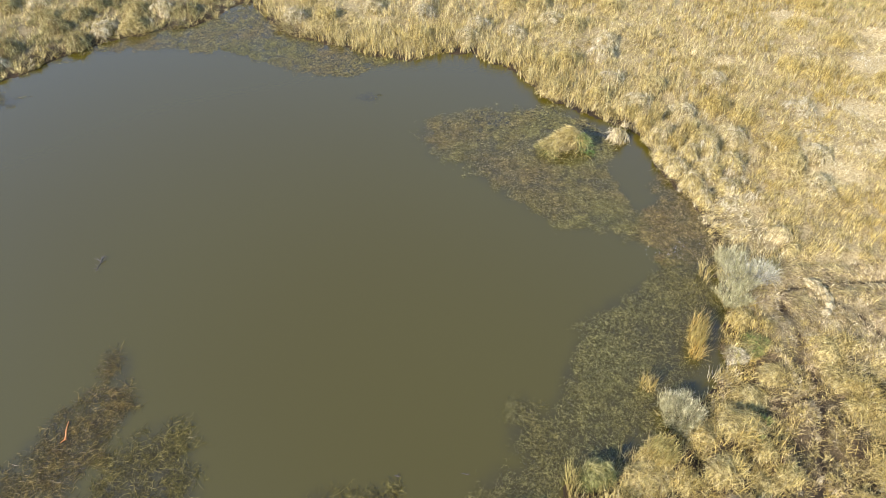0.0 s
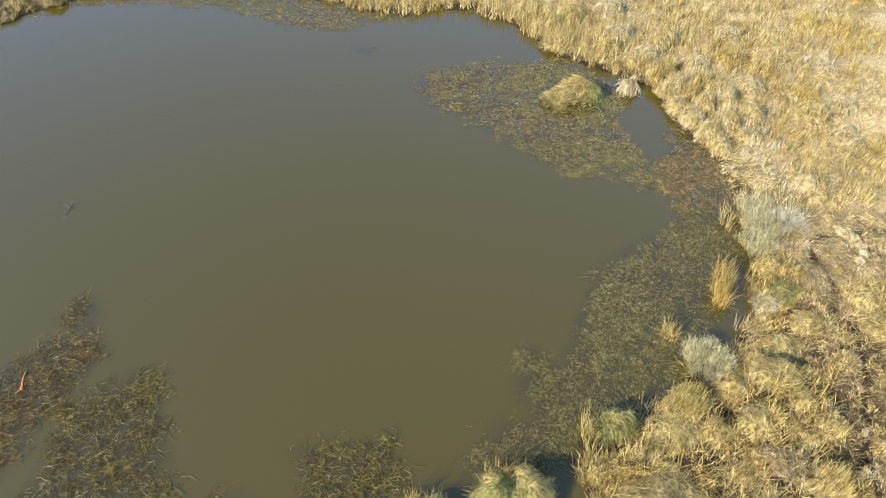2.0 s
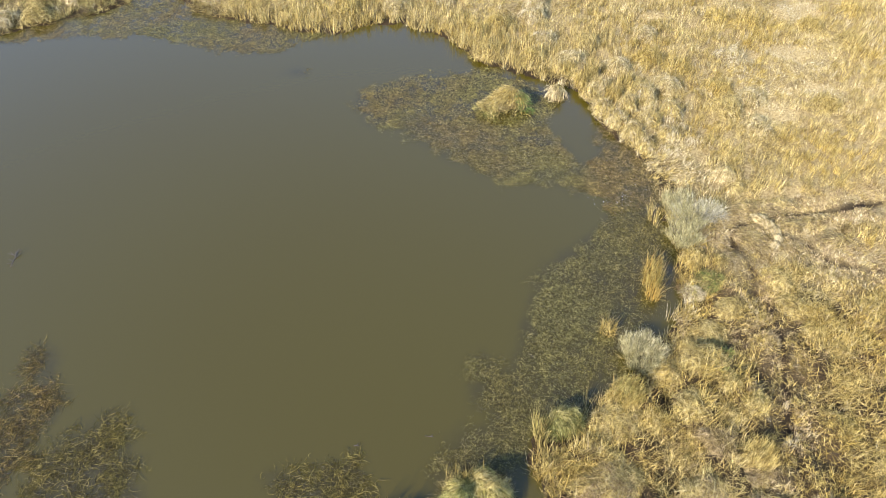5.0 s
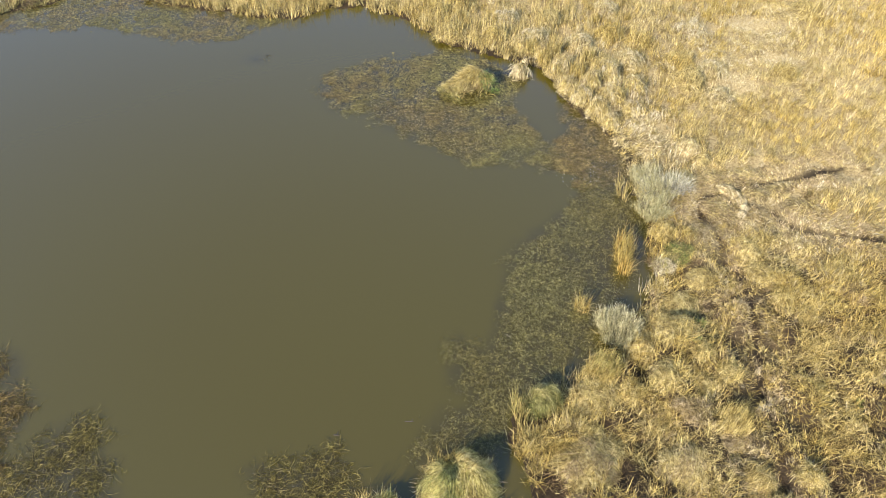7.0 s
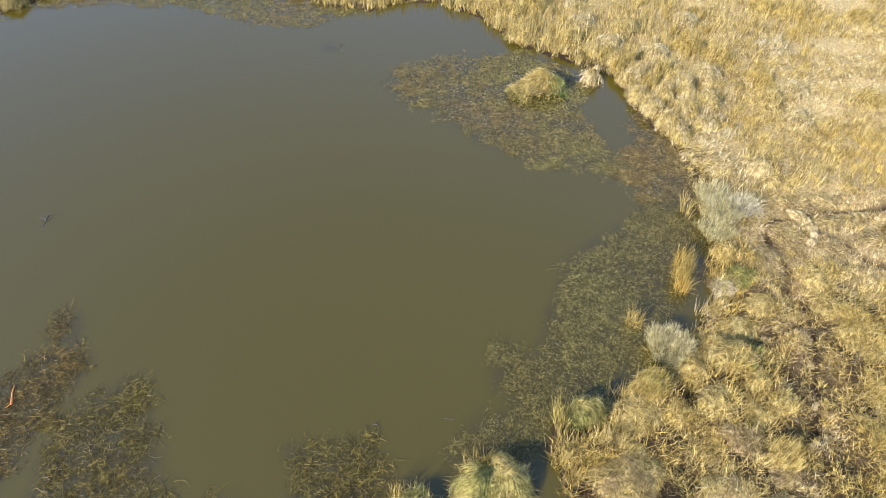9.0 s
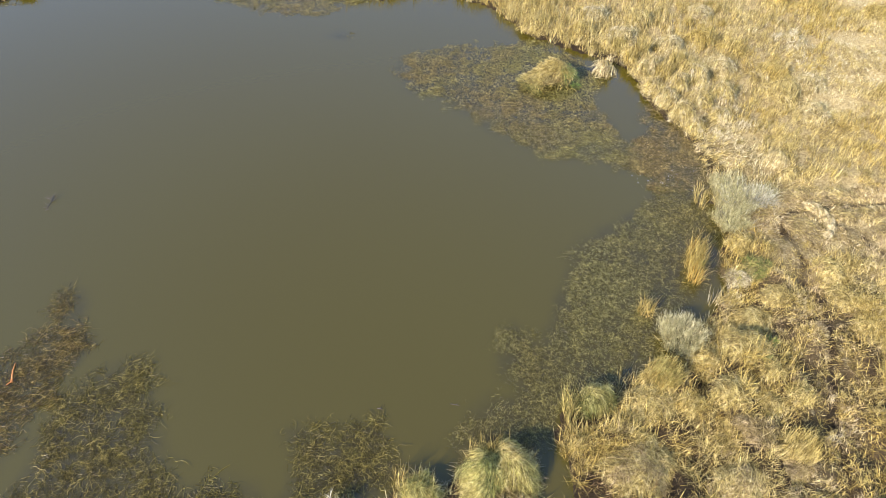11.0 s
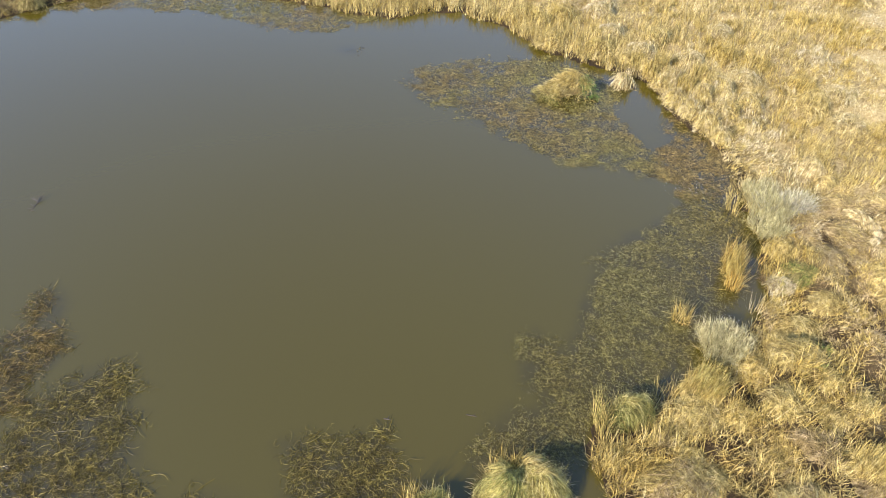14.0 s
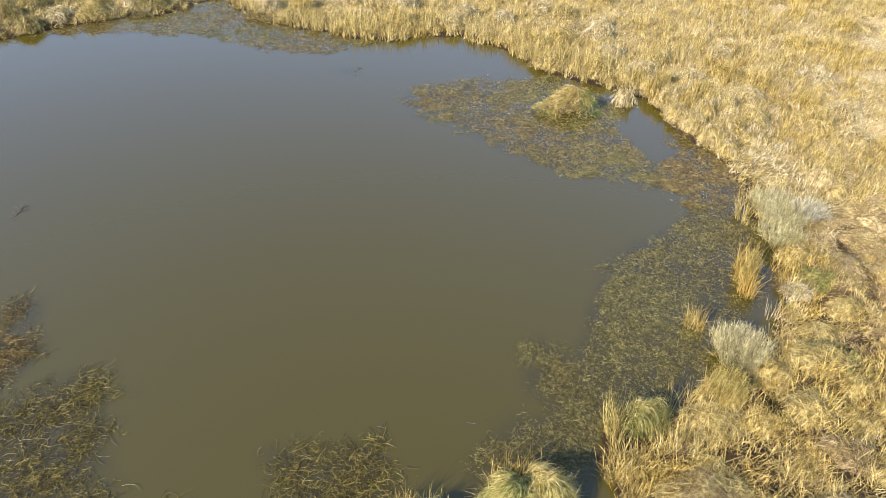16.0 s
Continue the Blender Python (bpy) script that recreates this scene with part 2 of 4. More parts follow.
WHEEL_TRACKS = [[(20.2, 24.9), (19.3, 24.2), (19.0, 23.2), (19.0, 22.3), (19.1, 21.0), (18.8, 19.7), (19.0, 18.7), (18.7, 17.5), (18.5, 16.4), (17.8, 14.8), (17.5, 13.6), (16.8, 12.1), (16.6, 11.1), (16.1, 9.7), (15.8, 8.0)],
                [(20.3, 24.9), (20.9, 24.6), (21.2, 24.1), (21.0, 23.2)],
                [(29.0, 25.6), (26.0, 25.2), (23.9, 25.2), (22.9, 25.2), (21.8, 25.3), (22.0, 24.6), (22.0, 23.8), (21.8, 23.2)],
                [(22.3, 23.4), (23.1, 22.8), (23.4, 21.7), (23.8, 21.2), (25.5, 20.4), (28, 19.6)],
                [(18.7, 17.6), (17.9, 17.4), (17.0, 17.2), (15.3, 17.4)]]


def to_edge(x, y, ring, closed=True):
    """Distance of points to a line of corners, and whether they lie inside it."""
    ring = np.array(ring, float)
    a, b = ring, np.roll(ring, -1, 0)
    if not closed:
        a, b = a[:-1], b[:-1]
    best, inside = np.full(x.shape, 1e9), np.zeros(x.shape, bool)
    for (ax, ay), (bx, by) in zip(a, b):
        ux, uy = bx - ax, by - ay
        s = np.clip(((x - ax) * ux + (y - ay) * uy) / (ux * ux + uy * uy + 1e-9), 0, 1)
        best = np.minimum(best, np.hypot(x - ax - s * ux, y - ay - s * uy))
        if closed and ay != by:
            inside ^= ((ay > y) != (by > y)) & (x < (bx - ax) * (y - ay) / (by - ay) + ax)
    return best, inside


LATTICE = rng.random((8, 256, 256))


def drift(x, y, size, layer=0):
    """Smooth random values from 0 to 1 with patches of that size."""
    u, v = x / size + 1000, y / size + 1000
    i, j = np.floor(u).astype(int), np.floor(v).astype(int)
    f, g = u - i, v - j
    f, g = f * f * (3 - 2 * f), g * g * (3 - 2 * g)
    t = LATTICE[layer % 8]
    p = lambda di, dj: t[(i + di) % 256, (j + dj) % 256]
    return (p(0, 0) * (1 - f) + p(1, 0) * f) * (1 - g) + (p(0, 1) * (1 - f) + p(1, 1) * f) * g


def shore(x, y):
    """Metres from the water's edge: plus on land."""
    xx, yy = x + 0.7 * (drift(x, y, 1.3, 1) - 0.5), y + 0.7 * (drift(x, y, 1.3, 2) - 0.5)
    d, inside = to_edge(xx, yy, SHORE_FAR + SHORE_EAST + SHORE_NEAR)
    return np.where(inside, -d, d)


PALE_PATCHES = [(22.9, 48.9, 1.6), (27.7, 42.1, 1.3), (31.3, 42.1, 2.2), (26.5, 34.6, 2.2), (31.5, 55.3, 2.4), (35.1, 48.3, 2.6), (30.8, 37.3, 2.0), (37.1, 52.8, 2.0)]


def pressed(x, y):
    """Pale patches where the field has been laid flat by wind."""
    s = np.zeros(x.shape)
    for px_, py_, pr_ in PALE_PATCHES:
        d = np.hypot(x - px_, (y - py_) * 1.3) + 1.6 * (drift(x, y, 1.5, 3) - 0.5)
        s = np.maximum(s, smooth(pr_, pr_ * 0.55, d))
    return s


def furrow(x, y):
    d = np.full(x.shape, 1e9)
    for line in WHEEL_TRACKS:
        d = np.minimum(d, to_edge(x, y, line, False)[0])
    return np.maximum(d + 0.34 * (drift(x, y, 1.1, 5) - 0.38) + 0.12 * (drift(x, y, 0.4, 6) - 0.5), 0)


def smooth(a, b, v):
    s = np.clip((v - a) / (b - a), 0, 1)
    return s * s * (3 - 2 * s)


def marsh(x, y):
    """How far a place belongs to the low wet ground beside the near shore."""
    return smooth(24, 19, y + 0.25 * (x - 16)) * smooth(2, 5, x)


def flat(x, y):
    """Ground beside the wheel tracks, where the grass is pressed into a mat."""
    return np.maximum(smooth(2.0, 0.9, furrow(x, y)) * (1 - marsh(x, y) * 0.4), 0.9 * pressed(x, y))


HOLLOWS = [(9.0, 12.1, 0.75), (11.8, 14.0, 0.75), (10.3, 12.5, 0.55), (16.3, 12.1, 0.5), (13.4, 12.7, 0.5), (12.9, 10.9, 0.5), (15.6, 16.9, 0.5), (17.7, 10.2, 0.6), (10.4, 10.6, 0.45)]
CLEARED = [(6.95, 13.55, 0.95), (5.85, 12.9, 0.9), (1.85, 10.4, 1.4), (3.15, 10.75, 1.4), (-0.65, 9.9, 1.1), (10.1, 14.6, 0.9), (11.6, 16.7, 1.1), (8.7, 14.6, 0.7)]


def spots(x, y, places):
    """1 well inside any of these round places, 0 outside."""
    s = np.zeros(x.shape)
    for px_, py_, pr_ in places:
        s = np.maximum(s, smooth(pr_ * 1.1, pr_ * 0.7, np.hypot(x - px_, y - py_) + 0.5 * (drift(x, y, 0.6, 4) - 0.5)))
    return s


def land(x, y):
    d = shore(x, y)
    z = np.where(d > 0, 0.04 + 0.28 * smooth(0, 2.5, d), -0.9 * smooth(0, 4, -d) - 0.05 * (d < 0))
    rough = (drift(x, y, 1.1, 3) - 0.5) * 0.5 + (drift(x, y, 4.5, 4) - 0.5) * 0.3
    z = z + np.where(d > 0, rough * smooth(0, 2, d) * (0.5 + 1.1 * marsh(x, y)), 0)
    z = z - 0.16 * spots(x, y, HOLLOWS) * (d > 0.5)
    z = z - 0.20 * (1 - smooth(0.05, 0.30, furrow(x, y))) * (d > 0.5)
    return z


# ---- builders ----
def mesh_of(name, verts, quads, tris, material):
    me = bpy.data.meshes.new(name)
    nq, nt_ = len(quads), len(tris)
    me.vertices.add(len(verts))
    me.vertices.foreach_set("co", np.asarray(verts, np.float32).ravel())
    me.loops.add(nq * 4 + nt_ * 3)
    me.loops.foreach_set("vertex_index", np.concatenate([np.asarray(quads, np.int32).ravel(), np.asarray(tris, np.int32).ravel()]))
    me.polygons.add(nq + nt_)
    me.polygons.foreach_set("loop_start", np.concatenate([np.arange(nq) * 4, nq * 4 + np.arange(nt_) * 3]).astype(np.int32))
    me.update(calc_edges=True)
    me.materials.append(material)
    return me


def fan(n, low, high):
    return rng.uniform(low, high, n)


def ribbons(base, az, lean0, lean1, length, width, segs=2, sway=None, wiggle=None):
    """Tapered blades from their feet: leaning by lean0 at the foot and lean1 at the tip (degrees from upright), heading az."""
    n = len(base)
    pts, p = [base], base
    for k in range(segs):
        a = np.radians(lean0 + (lean1 - lean0) * (k + 0.5) / segs)
        z = az if sway is None else az + sway * k / segs
        z = z if wiggle is None else z + wiggle * np.sin(k * 1.7 + 40 * wiggle)
        step = np.stack([np.sin(a) * np.cos(z), np.sin(a) * np.sin(z), np.cos(a)], 1) * (length / segs)[:, None]
        p = p + step
        pts.append(p)
    twist = fan(n, -1.3, 1.3)
    side = np.stack([-np.sin(az) * np.cos(twist), np.cos(az) * np.cos(twist), np.sin(twist) * 0.6], 1) * (width / 2)[:, None]
    per = 2 * segs + 1
    v = np.empty((n, per, 3))
    for k in range(segs):
        w = (0.7 if k == 0 else 1.0 - 0.35 * (k / segs))
        v[:, 2 * k], v[:, 2 * k + 1] = pts[k] - side * w, pts[k] + side * w
    v[:, -1] = pts[-1]
    first = (np.arange(n) * per)[:, None]
    quads = np.concatenate([first + np.array([2 * k, 2 * k + 1, 2 * k + 3, 2 * k + 2]) for k in range(segs - 1)]) if segs > 1 else np.zeros((0, 4), int)
    tris = first + np.array([per - 3, per - 2, per - 1])
    return v.reshape(-1, 3), quads, tris


def joined(*sets):
    vs, qs, ts, off = [], [], [], 0
    for v, q, t in sets:
        vs.append(v), qs.append(q + off), ts.append(t + off)
        off += len(v)
    return np.concatenate(vs), np.concatenate(qs), np.concatenate(ts)


def part(name, geometry, material, parent, label=""):
    ob = new(name, mesh_of(name, *geometry, material))
    ob.parent = parent
    return tagged(ob, label) if label else ob


def foot(name, x, y, label, category, group="", z=None):
    ob = new(name)
    ob.empty_display_size = 0.3
    ground_z = float(max(land(np.array([x]), np.array([y]))[0], 0.0)) if z is None else z
    ob.location = (x, y, ground_z - 0.03)
    return tagged(ob, label, category, group)


def disc(n, rx, ry=None, power=0.5):
    a, r = fan(n, 0, 2 * math.pi), rng.random(n) ** power
    return np.stack([r * rx * np.cos(a), r * (ry or rx) * np.sin(a), np.zeros(n)], 1)


def rod(name, bend, material):
    """A stiff stalk one metre high: three-sided, tapered and a little bent."""
    v, f = [], []
    for k in range(4):
        u = k / 3
        for s in range(3):
            a = s * 2.0944
            w = 0.5 * (1 - 0.6 * u)
            v.append((w * math.cos(a) + bend * u * u, w * math.sin(a), u))
    for k in range(3):
        for s in range(3):
            f.append((k * 3 + s, k * 3 + (s + 1) % 3, k * 3 + 3 + (s + 1) % 3, k * 3 + 3 + s))
    return mesh_of(name, v, f, [(9, 10, 11)], material)


RODS = {}


def stalks(name, material, parent, feet, az, lean, length, thick=0.017):
    """Single stalks, each an object under its plant, on a few shared meshes. The bend is in stalk widths."""
    key = (name, material.name)
    if key not in RODS:
        RODS[key] = [rod(name, b, material) for b in (2.0, 6.0, 12.0)]
    for i in range(len(feet)):
        ob = new(name, RODS[key][i % 3])
        ob.parent = parent
        t = thick * (0.8 + 0.5 * ((i * 7) % 5) / 4)
        ob.matrix_basis = pose(*feet[i], 0, 0, math.degrees(az[i])) @ pose(0, 0, 0, 0, float(lean[i]), 0) @ Matrix.Diagonal((t, t, float(length[i]), 1))


# ---- ground and water ----
def steps(low, high, size, outer):
    inner = np.arange(low, high + size / 2, size)
    return np.concatenate([[low - o for o in reversed(outer)], inner, [inner[-1] + o for o in outer]])


def sheet(name, xs, ys, height, material, attribute, values):
    x, y = np.meshgrid(xs, ys)
    i = (np.arange(len(ys) - 1)[:, None] * len(xs) + np.arange(len(xs) - 1)).ravel()
    quads = np.stack([i, i + 1, i + len(xs) + 1, i + len(xs)], 1)
    fx, fy = x.ravel(), y.ravel()
    me = mesh_of(name, np.stack([fx, fy, height(fx, fy)], 1), quads, np.zeros((0, 3), int), material)
    me.attributes.new(attribute, "FLOAT", "POINT").data.foreach_set("value", values(fx, fy).astype(np.float32))
    me.polygons.foreach_set("use_smooth", np.ones(len(quads), bool))
    return tagged(new(name, me), kind="structure")


def west_bank(x, y):
    return smooth(-14, -22, x) * smooth(40, 46, y)


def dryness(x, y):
    # ruts keep the near-black floor, painting the shadow line along them
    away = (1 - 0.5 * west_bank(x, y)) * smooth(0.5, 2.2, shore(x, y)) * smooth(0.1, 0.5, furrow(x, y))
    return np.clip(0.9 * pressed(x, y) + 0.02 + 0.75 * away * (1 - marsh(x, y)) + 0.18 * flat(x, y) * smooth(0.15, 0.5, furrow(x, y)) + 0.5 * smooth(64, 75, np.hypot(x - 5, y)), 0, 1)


MATS = [MAT_ISLAND, MAT_BANK, MAT_EAST, MAT_STRAND, MAT_WEST, MAT_NEAR, MAT_FAR, MAT_CORNER, MAT_SPECK]


def weediness(x, y):
    w = np.zeros(x.shape)
    for ring, deep in zip(MATS, (0.42, 0.3, 0.55, 0.5, 0.62, 0.7, 0.2, 0.5, 0.6)):
        d, inside = to_edge(x, y, ring)
        w = np.maximum(w, deep * smooth(-0.5, 0.7, np.where(inside, d, -d) + 0.8 * (drift(x, y, 0.8, 5) - 0.5)))
    return w * (0.62 + 0.45 * drift(x, y, 1.4, 6))


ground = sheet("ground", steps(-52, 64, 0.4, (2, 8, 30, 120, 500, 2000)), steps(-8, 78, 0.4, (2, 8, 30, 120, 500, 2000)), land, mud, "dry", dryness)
tagged(ground, "wet mud darkened with painted shade, and flattened straw thatch under the marsh grass", "ground")
water = sheet("water", steps(-46, 20, 0.3, ()), steps(3, 62, 0.3, ()), lambda x, y: 0 * x, water_mat, "weed", weediness)
tagged(water, "still olive-brown silty pond water reflecting a pale sky", "water")


# ---- the grass that covers the land ----
def field(name, label, material, chosen, tall, spacing=0.36, thick=1.0, category="grass", laid=0.0, mess=0.9, open_ground=True):
    """All blades of one kind of cover. chosen: share of a place that is this kind; tall: length of a blade there."""
    x, y = np.meshgrid(np.arange(-47, 58, spacing), np.arange(3, 71, spacing))
    x, y = x.ravel(), y.ravel()
    x, y = x + fan(len(x), -0.5, 0.5) * spacing, y + fan(len(x), -0.5, 0.5) * spacing
    keep = (x < np.minimum(18 + 0.82 * y, 56)) & (x > -(14 + 0.62 * y)) & (y < 70)
    x, y = x[keep], y[keep]
    d = shore(x, y)
    share = chosen(x, y, d) * (d > 0.0)
    if material != bleached:
        share = share * (1 - 0.95 * pressed(x, y))
    if material in (straw, gold):
        share = share * (1 - 0.4 * flat(x, y))
    share = share * smooth(0.05, 0.20, furrow(x, y)) if open_ground else share
    wet = marsh(x, y) * smooth(21.0, 18.8, x)
    edge_ = 0.055 * wet
    hollow = smooth(0.425 + edge_, 0.51 + edge_, 0.5 * drift(x, y, 0.95, 2) + 0.5 * drift(x, y, 0.42, 3))
    share = share * (1 - (0.38 + 0.56 * wet - 0.25 * flat(x, y)) * (1 - hollow)) if open_ground else share
    share = share * (1 - 0.93 * spots(x, y, CLEARED))
    share = share * (1 - (0.85 if open_ground else 0.45) * spots(x, y, HOLLOWS))
    keep = rng.random(len(x)) < share
    x, y, d = x[keep], y[keep], d[keep]
    far = np.hypot(x, y + 1)
    dens = np.interp(far, (20, 30, 37, 38, 45, 60), (215, 180, 156, 200, 155, 112)) * spacing ** 2 * thick
    dens = dens * (0.3 + 1.4 * drift(x, y, 0.8, 7))
    count = np.floor(dens + rng.random(len(x))).astype(int)
    lodged = np.maximum(lodge(x, y, d), laid)
    heading = np.radians(25) + (0.55 * drift(x, y, 3.2, 2) + 0.45 * drift(x, y, 1.3, 5) - 0.5) * 13.0
    r = np.repeat(np.arange(len(x)), count)
    n = len(r)
    bx, by = x[r] + rng.normal(0, spacing * 0.36, n), y[r] + rng.normal(0, spacing * 0.36, n)
    lo = np.clip(lodged[r] + rng.normal(0, 0.15, n), 0, 1)
    size = (tall(x, y, d) * fan(len(x), 0.65, 1.2))[r] * fan(n, 0.5, 1.05) * (1 - 0.5 * lo) * (1 - 0.45 * flat(bx, by))
    bz = np.maximum(land(bx, by), -0.02) - 0.03 + lo * rng.random(n) ** 1.5 * 0.42 * np.minimum(size, 1.2)
    own = np.abs(rng.normal(0, 15, len(x)))[r]            # every tuft slumps its own way
    own_az = fan(len(x), 0, 6.28)[r]
    lean0 = np.abs(rng.normal(5, 5, n)) + own * (1 - lo) + lo * (58 + rng.normal(0, 14, n))
    lean1 = lean0 + fan(n, 0, 26) * (1 - 0.3 * lo)
    width = np.interp(far[r], (18, 30, 37, 45, 62), (0.0235, 0.030, 0.043, 0.056, 0.072)) * fan(n, 0.55, 1.3)
    az = np.where(lo > 0.4, heading[r] + rng.normal(0, mess, n), own_az + rng.normal(0, 0.8, n))
    feet = np.stack([bx, by, bz], 1)
    lean1 = np.clip(lean1, 0, 97)
    parts = [ribbons(feet[k], az[k], lean0[k], lean1[k], size[k], width[k], s) for k, s in ((far[r] < 37.5, 2), (far[r] >= 37.5, 1))]
    g = joined(*parts)
    return tagged(new(name, mesh_of(name, *g, material)), label, category, kind="stuff")


def lodge(x, y, d):
    """How far the stand has been laid flat, 0 to 1."""
    patch = smooth(0.56, 0.72, 0.6 * drift(x, y, 5.0, 0) + 0.4 * drift(x, y, 1.9, 1)) * (1 - 0.8 * ripe(x, y))
    bay = smooth(3, 1, np.abs(x - 16.8) - 1.0) * smooth(7, 3, np.abs(y - 33)) * 0.75
    tracks = np.maximum(smooth(2.4, 0.5, furrow(x, y)) * 0.9, pressed(x, y))
    return np.clip(np.maximum.reduce([0.08 + 0.8 * patch, bay, west_bank(x, y) * (0.25 + 0.6 * drift(x, y, 1.6, 6)), tracks, 0.5 * marsh(x, y) + 0.3 * patch]), 0, 1)


def east_field(x, y):
    return smooth(15, 19, x - 0.12 * (y - 30)) * smooth(15, 24, y)


def bay_shore(x, y, d):
    return smooth(3.2, 1.2, np.abs(x - 16.6 + 0.15 * (y - 33)) - 1.4) * smooth(3, 0, np.abs(y - 34) - 5.5)


def golden(x, y):
    return np.maximum(smooth(0.36, 0.6, drift(x, y, 6.5, 3) * 0.7 + drift(x, y, 1.7, 4) * 0.3), ripe(x, y))


def ripe(x, y):
    """The brightest stand of golden grass, between the bay and the wheel tracks."""
    return np.exp(-(((x - 25) / 7.5) ** 2 + ((y - 31.3 + 0.12 * (x - 25)) / 4.2) ** 2))


field("golden_grass", "tall golden-yellow dry marsh grass standing in the field", gold,
      lambda x, y, d: np.clip(golden(x, y) * (0.15 + 0.75 * east_field(x, y) + 0.15 * smooth(44, 50, y)) * (1 - 0.75 * bay_shore(x, y, d)) + 0.18 * marsh(x, y) + 0.7 * smooth(2.4, 0.8, d) * smooth(3.6, 2.2, np.abs(y - 30)) * smooth(14, 15.5, x), 0, 1) * (1 - 0.8 * west_bank(x, y)),
      lambda x, y, d: 0.86 - 0.15 * marsh(x, y))
field("straw_reeds", "pale straw-coloured dry reeds and grass on the banks", straw,
      lambda x, y, d: np.clip(0.92 - 0.74 * golden(x, y) * east_field(x, y) - 0.5 * bay_shore(x, y, d) - 0.55 * marsh(x, y) * smooth(22, 18.8, x) - 0.65 * west_bank(x, y), 0, 1),
      lambda x, y, d: 0.70 + 0.65 * smooth(38, 46, y) * smooth(5, 1, d) * (1 - 0.6 * west_bank(x, y)) + 0.1 * smooth(38, 46, y) - 0.1 * marsh(x, y))
field("bleached_reeds", "bleached fallen reeds lying in combed swaths", bleached,
      lambda x, y, d: np.clip(0.75 * bay_shore(x, y, d) + 0.75 * pressed(x, y) + 0.12 * flat(x, y) * (1 - pressed(x, y)) + (1 - 0.85 * ripe(x, y)) * (0.2 * east_field(x, y) * smooth(28, 38, y) + 0.45 * smooth(0.5, 0.8, lodge(x, y, d)) * (0.4 + 0.6 * east_field(x, y))) + 0.12 * marsh(x, y) * smooth(0.4, 0.6, drift(x, y, 2.2, 5)), 0, 1),
      lambda x, y, d: 0.8 - 0.05 * marsh(x, y))
field("matted_grass", "beige-brown matted grass pressed down beside the wheel tracks", matted,
      lambda x, y, d: np.clip(0.85 * flat(x, y) * (1 - pressed(x, y)) + 0.42 * marsh(x, y) * smooth(0.38, 0.62, drift(x, y, 1.9, 3)), 0, 1),
      lambda x, y, d: 0.75 + 0 * x, thick=2.2, laid=0.75, mess=1.1)
field("brown_litter", "brown matted dead grass litter low on the wet ground", brown,
      lambda x, y, d: np.clip(0.62 * marsh(x, y) + 0.12 + 0.4 * west_bank(x, y) + 0.7 * np.exp(-((x - 15.2) ** 2 + (y - 45.0) ** 2) / 2.5), 0, 1),
      lambda x, y, d: 0.5 + 0 * x, thick=0.9, laid=0.75, mess=1.6, open_ground=False)
field("broken_stalks", "jumble of snapped straw and gold stalks on the marsh", gold,
      lambda x, y, d: np.clip(0.7 * marsh(x, y), 0, 1), lambda x, y, d: 1.0 + 0 * x, thick=1.0, laid=0.55, mess=2.6)
field("golden_stalks", "upright golden stalks scattered over the marsh", gold,
      lambda x, y, d: np.clip(0.85 * marsh(x, y) * smooth(0.30, 0.56, drift(x, y, 2.4, 1) + 0.12 * smooth(10, 13, x)), 0, 1), lambda x, y, d: 1.1 + 0 * x, thick=0.8, laid=0.10, mess=2.2, open_ground=False)
field("olive_grass", "olive-green sedge among the dry reeds of the bank", olive,
      lambda x, y, d: np.clip(0.5 * west_bank(x, y) + 0.3 * smooth(0.62, 0.75, drift(x, y, 2.6, 6)) * smooth(4, 0.5, d) + 0.12 * marsh(x, y) * smooth(0.6, 0.7, drift(x, y, 1.6, 7)), 0, 1),
      lambda x, y, d: 1.0 - 0.3 * marsh(x, y))

field("meadow_grass", "fresh green grass at the far edge of the field", green,
      lambda x, y, d: 0.75 * np.exp(-(((x - 40) / 4.5) ** 2 + ((y - 58.5) / 1.6) ** 2)), lambda x, y, d: 0.6 + 0 * x)


# ---- floating weed ----
def weed_mat(name, label, ring, density, width, length, gaps=0.35, material=None, segs=4):
    ring_ = np.array(ring)
    (x0, y0), (x1, y1) = ring_.min(0) - 1, ring_.max(0) + 1
    n = int((x1 - x0) * (y1 - y0) * density)
    x, y = fan(n, x0, x1), fan(n, y0, y1)
    d, inside = to_edge(x, y, ring)
    d = np.where(inside, d, -d) + 1.3 * (drift(x, y, 0.7, 2) - 0.5) + 0.9 * (drift(x, y, 2.2, 3) - 0.5)
    cover = (smooth(-0.35, 0.65, d) ** 1.4) * (1 - gaps + gaps * 1.6 * (smooth(0.3, 0.65, 0.5 * drift(x, y, 1.1, 4) + 0.5 * drift(x, y, 0.45, 5)) - 0.2))
    cover = cover * (1 - 0.6 * np.exp(-((x - 12.4) ** 2 + (y - 20.2) ** 2) / 11))
    keep = (rng.random(n) < cover) & (shore(x, y) < 0.3)
    x, y = x[keep], y[keep]
    n = len(x)
    base = np.stack([x, y, fan(n, 0.004, 0.03)], 1)
    heading = (drift(x, y, 1.5, 6) - 0.5) * 8 + rng.normal(0, 1.5, n)
    g = ribbons(base, heading, fan(n, 76, 89), fan(n, 90, 96), length * fan(n, 0.35, 1.2), width * fan(n, 0.6, 1.25), segs, sway=rng.normal(0, 2.8, n), wiggle=rng.normal(0, 0.7, n))
    g[0][:, 2] = np.maximum(g[0][:, 2], 0.003)
    return tagged(new(name, mesh_of(name, *g, material or pondweed)), label, "pondweed", kind="stuff")


